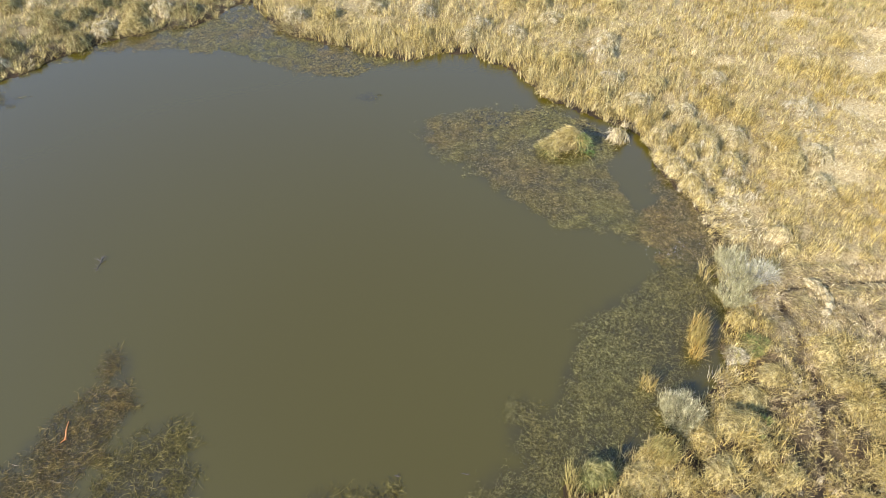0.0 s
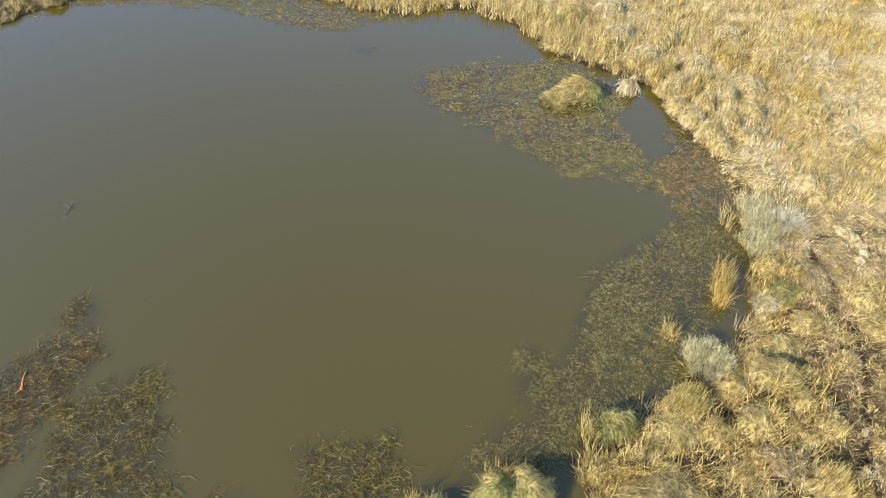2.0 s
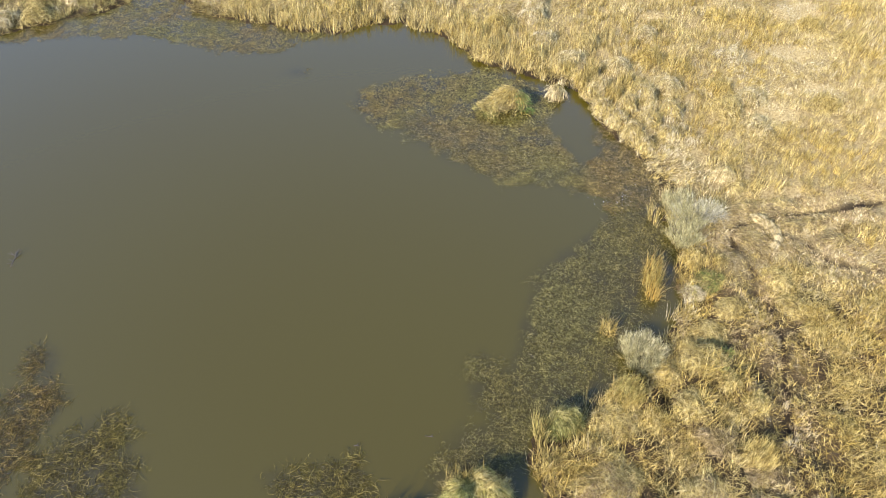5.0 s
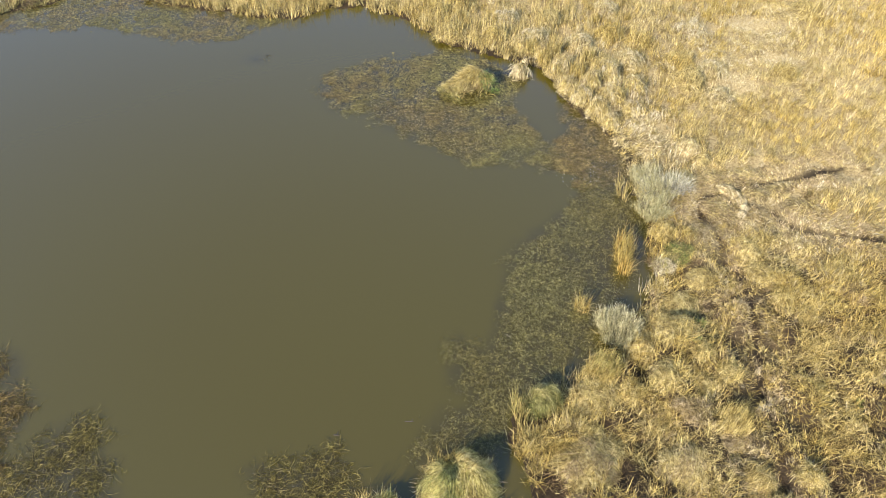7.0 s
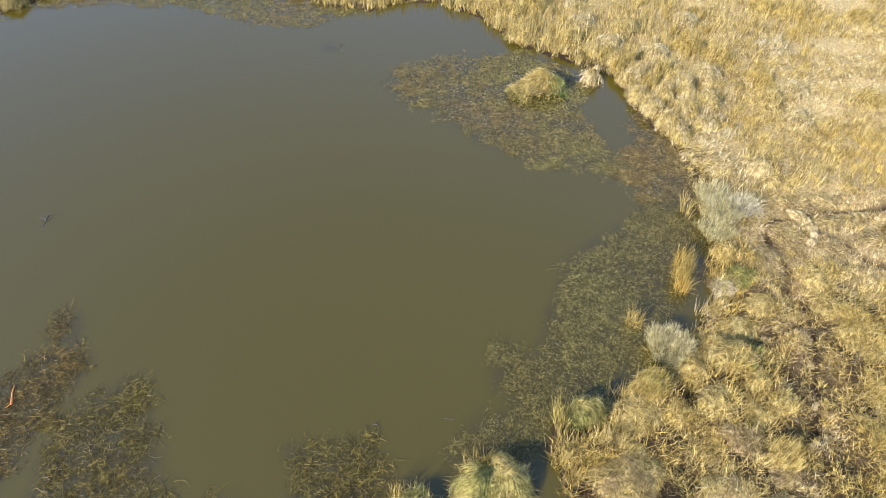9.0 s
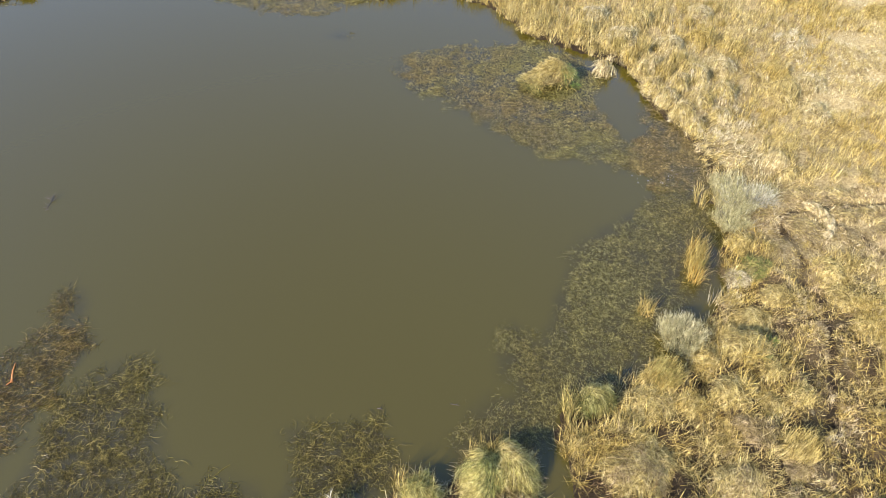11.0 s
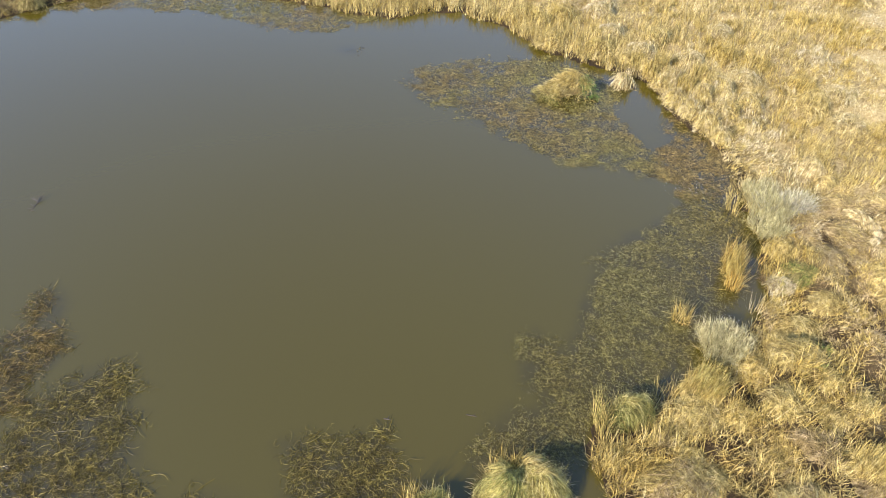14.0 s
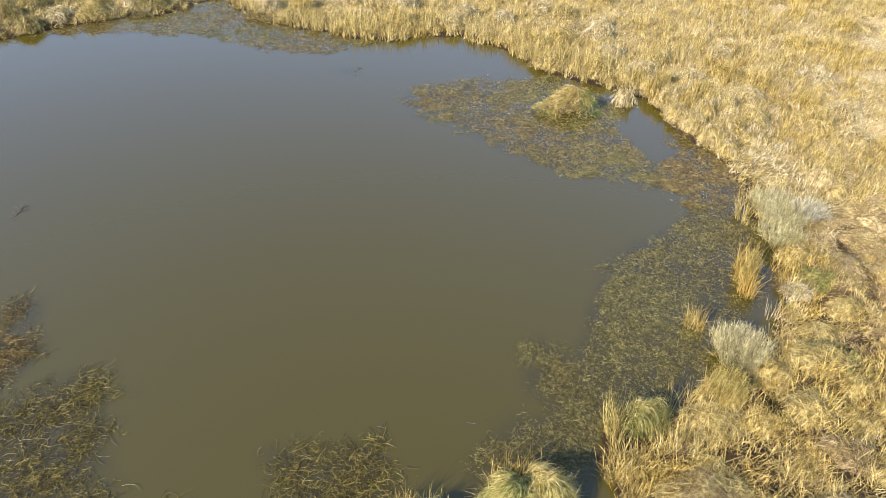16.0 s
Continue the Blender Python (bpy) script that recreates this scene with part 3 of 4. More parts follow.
weed_mat("pondweed_mat", "yellow-olive pondweed mat floating round a grass islet", MAT_ISLAND, 520, 0.022, 0.24, 0.5, yellow_weed, 3)
weed_mat("pondweed_mat", "reddish-brown pondweed lying under the grassy bank", MAT_BANK, 620, 0.022, 0.24, 0.5, red_weed, 3)
weed_mat("pondweed_mat", "dense olive pondweed mat along the near reeds", MAT_EAST, 560, 0.0165, 0.25, 0.4, east_weed, 3)
weed_mat("pondweed_mat", "long strand of tangled reddish-brown pondweed", MAT_STRAND, 190, 0.020, 0.7, 0.5, brown_weed, 6)
weed_mat("pondweed_mat", "tangled olive pondweed with open gaps of water", MAT_WEST, 190, 0.020, 0.75, 0.55, None, 6)
weed_mat("pondweed_mat", "small patch of tangled olive pondweed", MAT_NEAR, 220, 0.019, 0.75, 0.4, None, 6)
weed_mat("pondweed_mat", "thin brown pondweed below the far reed bank", MAT_FAR, 330, 0.026, 0.24, 0.4, yellow_weed, 3)
weed_mat("pondweed_mat", "dark weed at the far corner of the pond", MAT_CORNER, 160, 0.034, 0.3, 0.5)
weed_mat("pondweed_mat", "faint patch of weed in open water", MAT_SPECK, 120, 0.028, 0.3, 0.6)


# ---- single plants ----
def crown(n, r, h, tilt=0.0, tilt_az=0.0, width=0.017, stand=0.25):
    """Leaves combed down over a dome, most of them the way the tussock leans."""
    b = disc(n, r * 0.85)
    out = np.hypot(b[:, 0], b[:, 1]) / (r * 0.85)
    b[:, 2] = h * 0.62 * (1 - out ** 2) * fan(n, 0.3, 1.0)
    radial = np.arctan2(b[:, 1], b[:, 0])
    comb = tilt_az + 0.7 * np.sin(b[:, 0] * 2.1 / r + tilt_az * 3) + 0.4 * np.cos(b[:, 1] * 2.6 / r)
    own = (1 - tilt) * (0.3 + out) + 0.25 * out
    az = np.arctan2(tilt * np.sin(comb) + own * np.sin(radial), tilt * np.cos(comb) + own * np.cos(radial)) + rng.normal(0, 0.38, n)
    down = np.cos(az - radial) * out                      # plus where a leaf hangs down its own side
    up = rng.random(n) < stand * 0.6
    lean0 = np.where(up, fan(n, 2, 30), (44 if stand > 0.1 else 58) + 26 * down + rng.normal(0, 11, n))
    lean1 = np.where(up, lean0 + fan(n, 4, 34), lean0 + fan(n, 28, 62))
    return ribbons(b, az, np.clip(lean0, 0, 90), np.clip(lean1, 0, 128), h * fan(n, 0.35, 0.85), width * fan(n, 0.6, 1.3), 3)


def combed(n, rx, ry, h, way, mess, length, width, turn=0.0, swirl=0.5, lift=9.0):
    """Strands lying side by side over a dome, following its slope the way they are combed."""
    b = disc(n, 1.0, 1.0, 0.55)
    az = way + swirl * np.sin(2.2 * b[:, 0] + 1.3 * way) + 0.6 * swirl * np.cos(2.7 * b[:, 1] + way) + rng.normal(0, mess, n)
    ln = length * fan(n, 0.45, 1.2)
    c, s = math.cos(turn), math.sin(turn)
    dx, dy = np.cos(az) * c + np.sin(az) * s, -np.cos(az) * s + np.sin(az) * c
    fall = lambda px, py: np.clip(-2 * h * (px * dx / rx + py * dy / ry), -2.6, 0.9)
    px, py = b[:, 0] - 0.3 * ln * dx / rx, b[:, 1] - 0.3 * ln * dy / ry
    z = h * np.clip(1 - px ** 2 - py ** 2, 0, 1) * fan(n, 0.86, 1.06) + 0.03
    up = np.abs(rng.normal(0, lift, n))
    lean0 = 90 - np.degrees(np.arctan(fall(px, py))) - up
    lean1 = 90 - np.degrees(np.arctan(fall(px + ln * dx / rx, py + ln * dy / ry))) - 0.4 * up
    base = np.stack([px * rx * c - py * ry * s, px * rx * s + py * ry * c, z], 1)
    v, q, t = ribbons(base, az, lean0, lean1, ln, width * fan(n, 0.6, 1.3), 3, sway=rng.normal(0, 0.35, n))
    v[:, 2] = np.maximum(v[:, 2], 0.03)
    return v, q, t


def uprights(n, r, h, width, way=0.0, lean=6.0, ry=None, droop=30.0):
    """Blades standing nearly straight, with a slight common lean."""
    b = disc(n, r, ry)
    b[:, 2] = fan(n, 0, 0.15) * h
    return ribbons(b, way + rng.normal(0, 1.1, n), np.abs(rng.normal(lean, 6, n)), lean + fan(n, 2, droop), h * fan(n, 0.5, 1.1), width * fan(n, 0.6, 1.2), 3)


def lobes(n, r, h, tilt=0.0, tilt_az=0.0, stand=0.25, width=0.017):
    """Several slumped heads, each combed its own way, with standing blades among them."""
    mess, up = 0.22 + 1.1 * (1 - tilt), int(n * (0.025 + 0.75 * stand))
    sets = [combed(n * 2 // 5, r * 0.95, r * 0.75, h * 0.72, tilt_az, mess, 0.95 * r, width, tilt_az + rng.uniform(-0.5, 0.5)), uprights(up, r * 0.75, min(h, 1.25) * 1.05, width, tilt_az, 8)]
    for k in range(3):
        a, s = tilt_az + 2.1 * k + rng.uniform(-0.5, 0.5), rng.uniform(0.5, 0.75)
        v, q, t = combed(n // 5, r * s, r * s * 0.8, h * rng.uniform(0.4, 0.7), tilt_az + rng.uniform(-0.9, 0.9), mess + 0.15, 0.8 * r, width, a)
        sets.append((v + np.array([math.cos(a) * r * 0.5, math.sin(a) * r * 0.5, 0]), q, t))
    return joined(*sets)


def hummock(r, h):
    """The root mound under a tussock."""
    v, q, t = [(0, 0, h)], [], []
    for k in range(1, 5):
        a = k / 4 * math.pi / 2
        for s in range(14):
            w = 1 + 0.22 * (rng.random() - 0.5)
            v.append((r * w * math.sin(a) * math.cos(s / 14 * 6.2832), r * w * math.sin(a) * math.sin(s / 14 * 6.2832), h * math.cos(a) - (0.06 if k == 4 else 0)))
    for s in range(14):
        t.append((0, 1 + s, 1 + (s + 1) % 14))
        for k in range(3):
            o = 1 + k * 14
            q.append((o + s, o + 14 + s, o + 14 + (s + 1) % 14, o + (s + 1) % 14))
    return np.array(v), np.array(q), np.array(t)


def skirt(n, r, h=0.45, width=0.02):
    b = disc(n, r)
    az = np.arctan2(b[:, 1], b[:, 0]) + rng.normal(0, 1.0, n)
    b[:, 2] = fan(n, 0, 0.18)
    return ribbons(b, az, fan(n, 40, 80), fan(n, 80, 104), h * fan(n, 0.5, 1.4), width * fan(n, 0.6, 1.2), 2)


def grass_tussock(x, y, r, h, label, main=straw, second=green, share=0.3, n=700, group="", tilt=0.8, tilt_az=None, stand=0.25, broad=1.0):
    ob = foot("grass_tussock", x, y, label, "tussock", group)
    way = rng.uniform(0, 6.28) if tilt_az is None else tilt_az
    wide = float(np.interp(math.hypot(x, y), (10, 40), (0.017, 0.036))) * broad
    n = int(n * 1.8 * 0.02 / wide)
    part("hummock", hummock(r * 0.68, h * 0.4), thatch, ob, "matted old thatch mound")
    part("leaf_crown", lobes(n, r, h, tilt, way, stand, wide), main, ob)
    part("inner_crown", lobes(int(n * share), r * 0.85, h * 1.05, tilt, way + 0.8, stand, wide), second, ob, "leaves of another tone in the crown")
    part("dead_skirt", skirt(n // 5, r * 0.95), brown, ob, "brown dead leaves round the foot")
    k = max(5, n // 110)
    stalks("stem", gold, ob, disc(k, r * 0.75), fan(k, 0, 6.28), fan(k, 2, 28), min(h, 1.0) * fan(k, 0.8, 1.3))
    return ob


def reed_clump(x, y, rx, ry, h, n, label, main=orange, turn=0.0, lean=6.0):
    ob = foot("reed_clump", x, y, label, "reeds")
    b = disc(n, rx, ry)
    c, s = math.cos(turn), math.sin(turn)
    b = np.stack([b[:, 0] * c - b[:, 1] * s, b[:, 0] * s + b[:, 1] * c, b[:, 2]], 1)
    az = fan(n, 0, 6.28)
    part("leaf_tuft", ribbons(b, az, np.abs(rng.normal(lean, 8, n)), fan(n, 8, 48), h * fan(n, 0.4, 1.15), 0.019 * fan(n, 0.6, 1.2), 3), main, ob)
    k = n // 4
    stalks("stem", straw, ob, b[:k] * 0.95, az[:k], np.abs(rng.normal(5, 4, k)), h * fan(k, 0.8, 1.2), 0.028)
    f = skirt(n // 3, max(rx, ry) * 0.8, 0.6)
    f = (f[0] * np.array([rx / max(rx, ry), ry / max(rx, ry), 1]), f[1], f[2])
    part("litter_ring", f, gold, ob, "bent and fallen leaves at the water line")
    return ob


def dry_shrub(x, y, r, h, label, main=silver, n=46, twigs=3600, bare=0):
    """A soft mound of fine upright twigs on many thin branches."""
    ob = foot("dry_shrub", x, y, label, "shrub")
    b = disc(n, r * 0.62)
    out = np.hypot(b[:, 0], b[:, 1]) / (r * 0.62)
    az = np.arctan2(b[:, 1], b[:, 0]) + rng.normal(0, 0.6, n)
    lean0 = out * 24 + np.abs(rng.normal(0, 6, n))
    ln = h * fan(n, 0.75, 1.05) * (1 - 0.3 * out ** 2)
    stalks("branch", main, ob, b, az, lean0, ln * 0.85, 0.012)
    i, f = rng.integers(0, n, twigs), fan(twigs, 0.1, 0.85) ** 0.8
    a = np.radians(lean0[i])
    start = b[i] + np.stack([np.sin(a) * np.cos(az[i]), np.sin(a) * np.sin(az[i]), np.cos(a)], 1) * (ln[i] * f)[:, None] + rng.normal(0, 0.08 * r, (twigs, 3)) * np.array([1, 1, 0.3])
    start[:, 2] = np.maximum(start[:, 2], 0.03)
    part("twig_spray", ribbons(start, az[i] + rng.normal(0, 1.2, twigs), np.clip(lean0[i] * 0.8 + rng.normal(4, 13, twigs), 0, 70), np.clip(lean0[i] + rng.normal(12, 18, twigs), 0, 90),
                          0.34 * h * fan(twigs, 0.4, 1.1), (0.0075 + 0.00034 * y) * fan(twigs, 0.7, 1.3), 2), main, ob, "fine pale twigs")
    if bare:
        bb = disc(bare, r * 0.8)
        part("bare_twig_spray", ribbons(bb + np.array([0.25 * r, 0, 0.35 * h]), np.arctan2(bb[:, 1], bb[:, 0]) + rng.normal(0, 0.9, bare), fan(bare, 15, 60), fan(bare, 30, 95), 0.6 * h * fan(bare, 0.5, 1.2), 0.026 * fan(bare, 0.7, 1.2), 3, sway=rng.normal(0, 1.2, bare)), ashen, ob, "leafless grey-white twigs")
    part("dead_skirt", skirt(160, r * 0.8, 0.5), straw, ob, "straw grass round the foot")
    return ob


# the islet and the pale tuft beside it
def grass_islet(x, y, turn, length, wide, h, label):
    """A long tuft combed over its crest: high at one end, green where it meets the water."""
    ob = foot("grass_islet", x, y, label, "tussock")
    c, s = math.cos(turn), math.sin(turn)
    def sweep(n, low, high, ways, start, drop, long, broad, front=False):
        u, v = fan(n, low, high), rng.normal(0, 0.26, n)
        v = -np.abs(v) - 0.15 if front else v
        crest = h * (0.12 + 1.05 * smooth(-0.1, 0.75, u) * (1 - 0.75 * smooth(0.8, 1.05, u)))
        px, py = (u - 0.5) * length, v * wide
        z = np.maximum(crest * (1 - np.clip(np.abs(v) * 1.5, 0, 1) ** 2) * fan(n, 0.6, 1.0), 0.05)
        az = turn + np.where(v < 0.12, ways[0], ways[1]) + 0.5 * np.sin(u * 9) + rng.normal(0, 0.4, n)
        g = ribbons(np.stack([px * c - py * s, px * s + py * c, z], 1), az, start + rng.normal(0, 14, n), drop + rng.normal(0, 10, n), long * (0.45 + 0.6 * u) * fan(n, 0.5, 1.15), broad * fan(n, 0.6, 1.2), 4)
        g[0][:, 2] = np.maximum(g[0][:, 2], 0.035)
        return g
    v, q, t = hummock(1.0, 1.0)
    v = v * np.array([length * 0.36, wide * 0.3, h * 0.55]) + np.array([length * 0.06, 0, 0])
    part("hummock", (np.stack([v[:, 0] * c - v[:, 1] * s, v[:, 0] * s + v[:, 1] * c, v[:, 2]], 1), q, t), thatch, ob, "matted old thatch mound")
    part("leaf_crown", sweep(1700, 0.12, 0.97, (-2.3, 2.4), 50, 126, 0.95, 0.03), straw, ob)
    part("gold_crown", sweep(600, 0.25, 0.95, (-2.7, 2.8), 44, 120, 0.9, 0.03), gold, ob, "deeper golden leaves over the crest")
    part("low_end", sweep(520, -0.04, 0.34, (-2.4, 2.6), 30, 95, 0.9, 0.03), pale, ob, "yellow-green leaves at the low end")
    part("green_fringe", sweep(160, 0.02, 0.22, (-1.8, 2.0), 40, 100, 0.8, 0.03, True), green, ob, "green leaves at the water line")
    part("green_tuft", sweep(240, 0.70, 0.96, (-1.5, -1.5), 40, 105, 0.7, 0.038, True), sprig, ob, "fresh green leaves at the high end")
    k = 26
    px = fan(k, -0.5, 0.45) * length
    stalks("stem", straw, ob, np.stack([px * c, px * s, np.full(k, 0.25)], 1), fan(k, 0, 6.28), fan(k, 8, 42), fan(k, 0.7, 1.2), 0.026)
    return ob


SPRIG = [(0.06, 0.13, 0.025), (0.11, 0.20, 0.04), (0.17, 0.27, 0.06), (0.26, 0.34, 0.10)]
sprig = blade_material("fresh_green_leaves", SPRIG, GREEN)
grass_islet(8.55, 38.1, 0.30, 3.5, 1.5, 1.2, "golden grass islet combed over its crest in the weed")
grass_tussock(12.6, 39.0, 0.8, 1.3, "bleached collapsed reed tuft standing in shallow water", bleached, straw, 0.3, 520, tilt=0.9, tilt_az=-2.0, stand=0.2, broad=1.2)
# bleached reeds slumped along the bay
for bx_, by_, br_, bh_, bw_ in [(15.1, 38.6, 0.8, 1.3, -1.2), (15.5, 36.8, 0.9, 1.2, -2.6), (15.9, 35.3, 0.9, 1.3, -1.9), (16.6, 34.0, 0.9, 1.2, -0.9), (17.0, 32.5, 0.8, 1.1, -2.4), (17.0, 36.6, 0.9, 1.3, -1.6),
                                (17.9, 34.9, 1.0, 1.2, -0.6), (15.8, 39.0, 0.8, 1.3, -2.2), (18.4, 37.3, 1.1, 1.3, -1.4), (19.6, 35.6, 1.0, 1.2, -1.0), (14.9, 41.0, 0.8, 1.2, -1.8), (13.5, 42.3, 0.7, 1.1, -1.5), (18.9, 33.2, 1.0, 1.0, -2.8)]:
    grass_tussock(bx_, by_, br_, bh_, "bleached slumped reed tussock at the edge of the bay", straw, bleached, 0.7, 800, "bay reeds", tilt=0.66, tilt_az=bw_, stand=0.10, broad=0.95)
for bx_, by_, bm_ in [(14.7, 40.0, gold), (14.1, 41.5, olive), (15.5, 40.6, olive), (16.3, 37.7, gold), (17.6, 39.2, olive)]:
    grass_tussock(bx_, by_, 0.6, 1.2, "golden reed tuft standing among slumped reeds" if bm_ == gold else "olive-green reed tuft standing among slumped reeds", bm_, straw, 0.4, 420, "bay reed tufts", tilt=0.5, tilt_az=-1.5, stand=0.9)
# reeds and shrubs along the near bank
reed_clump(13.4, 20.4, 0.38, 0.4, 1.15, 150, "orange-gold reed clump standing in the shallows", orange)
reed_clump(13.65, 21.3, 0.5, 0.5, 1.6, 210, "tall straw-gold reed clump standing in the shallows", gold)
reed_clump(14.0, 22.2, 0.5, 0.5, 1.35, 130, "loose orange-gold reeds beside the tall clump", orange, lean=10)
reed_clump(10.45, 18.5, 0.42, 0.4, 1.05, 120, "small orange reed tuft in the pondweed", orange)
reed_clump(15.3, 26.0, 0.25, 0.7, 1.5, 60, "thin row of straw reeds by the shrub", straw)
reed_clump(14.3, 18.9, 0.8, 0.35, 1.1, 46, "broken pale stalks standing in dark water", bleached, lean=12)
dry_shrub(16.9, 26.7, 1.0, 1.3, "silver-green dry shrub on the bank", silver, 60, 2600)
dry_shrub(17.0, 25.4, 1.3, 1.4, "broad silver-grey dry shrub on the bank", silver, 90, 3600, 260)
dry_shrub(18.2, 25.5, 0.9, 1.2, "silver-grey twiggy shrub with bare branches", ashen, 50, 1500, 420)
dry_shrub(16.4, 24.1, 1.2, 1.15, "pale green-straw bushy mound under the grey shrub", silver, 90, 4200, 60)
dry_shrub(11.6, 16.7, 1.25, 1.35, "pale silvery shrub at the water's edge", silver, 130, 6500)
grass_tussock(12.5, 15.6, 0.9, 0.9, "straw tussock behind the pale shrub", straw, gold, 0.4, 500)
grass_tussock(15.5, 20.3, 0.7, 0.8, "silvery-green leaning tussock by a dark pool", bleached, pale, 0.5, 520, tilt=0.95, tilt_az=-0.6, stand=0.1)
grass_tussock(16.7, 20.8, 0.9, 0.6, "low green sedge tussock in the marsh", olive, green, 0.5, 520, tilt=0.95, tilt_az=-0.4, stand=0.05)
# tussocks of the near shore
grass_tussock(10.1, 14.6, 0.95, 1.25, "tall yellow-green tussock at the water's edge", gold, pale, 0.9, 800, tilt=0.6, tilt_az=-1.2, stand=0.9)
reed_clump(8.8, 14.5, 0.8, 0.3, 1.1, 70, "thin fringe of gold sedge in dark water", gold)
grass_tussock(9.2, 13.4, 1.1, 0.8, "yellow straw mound combed to one side", straw, gold, 0.5, 900, tilt=0.6, tilt_az=-0.4, stand=0.12)
grass_tussock(7.0, 13.55, 0.85, 1.75, "domed tussock with a green crown", green, pale, 0.5, 1100, tilt=0.95, tilt_az=-0.5, stand=0.06)
reed_clump(5.85, 13.4, 0.3, 0.75, 1.45, 130, "pale gold reeds standing at the edge of the green tussock", pale)
reed_clump(5.8, 12.0, 0.45, 0.65, 1.05, 170, "short straw-gold reeds at the water's edge", straw)
grass_tussock(2.0, 10.45, 1.2, 1.6, "combed tussock in straw and green", pale, green, 0.7, 1400, tilt=0.85, tilt_az=-2.2, stand=0.0)
grass_tussock(3.05, 10.7, 1.2, 1.75, "pale straw half of a broad tussock", pale, straw, 0.6, 1600, tilt=0.82, tilt_az=-0.9, stand=0.0)
reed_clump(2.2, 11.6, 1.0, 0.3, 1.1, 150, "thin gold sedge fringe behind the broad tussock", gold)
grass_tussock(2.5, 9.1, 1.3, 0.6, "brown dead foot of the broad tussock", brown, straw, 0.4, 700, tilt=0.6)
grass_tussock(-0.65, 9.9, 0.9, 1.15, "pale green-white arching tussock", pale, green, 0.35, 900, tilt=0.9, tilt_az=-0.7, stand=0.1)
reed_clump(-1.3, 10.5, 0.35, 0.4, 1.0, 60, "upright gold sedge tuft at the water", gold)
grass_tussock(8.1, 10.5, 1.4, 0.7, "broad straw mound beside a muddy pool", straw, matted, 0.6, 1200, tilt=0.35, tilt_az=-1.7, stand=0.2)
grass_tussock(12.0, 9.6, 1.1, 0.6, "pale heap of fallen grass", straw, matted, 0.9, 700, tilt=0.7, tilt_az=0.6, stand=0.05)
grass_tussock(14.7, 10.9, 0.9, 1.0, "fan of bright golden upright stalks", gold, gold, 0.4, 420, tilt=0.5, tilt_az=0.6, stand=1.0)
dry_shrub(-4.0, 9.1, 0.75, 1.0, "small bare grey shrub beside the weed", silver, 50, 1300, 90)
grass_tussock(5.1, 8.3, 0.8, 0.6, "low straw tussock on muddy ground", straw, brown, 0.6, 420)

# grass pressed into combed swaths beside the tracks and over the marsh
def grass_swath(x, y, rx, ry, h, turn, way, label, main=bleached, n=900, mess=0.25):
    """A low matted heap: fine strands lying side by side over a flat mound."""
    ob = foot("grass_swath", x, y, label, "flattened grass", "combed swaths")
    c, s = math.cos(math.radians(turn)), math.sin(math.radians(turn))
    shape = lambda p: np.stack([(p[:, 0] * rx * c - p[:, 1] * ry * s), (p[:, 0] * rx * s + p[:, 1] * ry * c), p[:, 2] * h], 1)
    v, q, t = hummock(1.0, 1.0)
    part("hummock", (shape(v * np.array([0.92, 0.92, 0.7])) + np.array([0, 0, 0.02]), q, t), thatch, ob, "matted old thatch mound")

    part("combed_layer", combed(n, rx, ry, h * 0.85, math.radians(way), mess, 0.75, 0.024, math.radians(turn), 0.35, 6), main, ob)
    part("loose_layer", combed(int(n * mess * 0.6), rx, ry, h, math.radians(way), mess * 2, 0.7, 0.026, math.radians(turn), 0.6, 22), straw, ob, "loose straw strands")
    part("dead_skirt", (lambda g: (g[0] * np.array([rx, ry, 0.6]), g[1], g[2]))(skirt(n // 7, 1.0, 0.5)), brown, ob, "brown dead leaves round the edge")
    return ob


for sx_, sy_, srx_, sry_, sh_, st_, sw_ in [(20.0, 23.5, 1.0, 0.8, 0.22, -50, -50), (21.0, 26.1, 1.1, 0.5, 0.2, 5, 175), (23.2, 26.1, 1.2, 0.5, 0.2, -5, 170),
                                            (24.2, 24.5, 1.3, 0.4, 0.18, 8, 185), (24.9, 22.6, 1.1, 0.6, 0.2, -20, 150), (22.9, 24.2, 0.6, 0.45, 0.2, 20, 200)]:
    grass_swath(sx_, sy_, srx_, sry_, sh_, st_, sw_, "beige grass pressed into a smooth combed mat beside a wheel track", matted, 1000, 0.4)


def grass_ridge(points, r, h, label):
    """A rolled bank of combed grass along a bow."""
    ob = foot("grass_ridge", *points[0], label, "flattened grass")
    sets, mounds = [], []
    for (ax, ay), (bx, by) in zip(points, points[1:]):
        a = math.atan2(by - ay, bx - ax)
        ln = math.hypot(bx - ax, by - ay)
        shift = np.array([(ax + bx) / 2 - points[0][0], (ay + by) / 2 - points[0][1], 0])
        v, q, t = combed(420, ln * 0.75, r, h, a, 0.2, 0.7, 0.024, a, 0.15, 5)
        sets.append((v + shift, q, t))
        v, q, t = hummock(1.0, 1.0)
        v = v * np.array([ln * 0.7, r * 0.9, h * 0.8])
        mounds.append((np.stack([v[:, 0] * math.cos(a) - v[:, 1] * math.sin(a), v[:, 0] * math.sin(a) + v[:, 1] * math.cos(a), v[:, 2]], 1) + shift, q, t))
    part("thatch_core", joined(*mounds), thatch, ob, "matted old thatch core")
    part("combed_layer", joined(*sets), bleached, ob)
    return ob


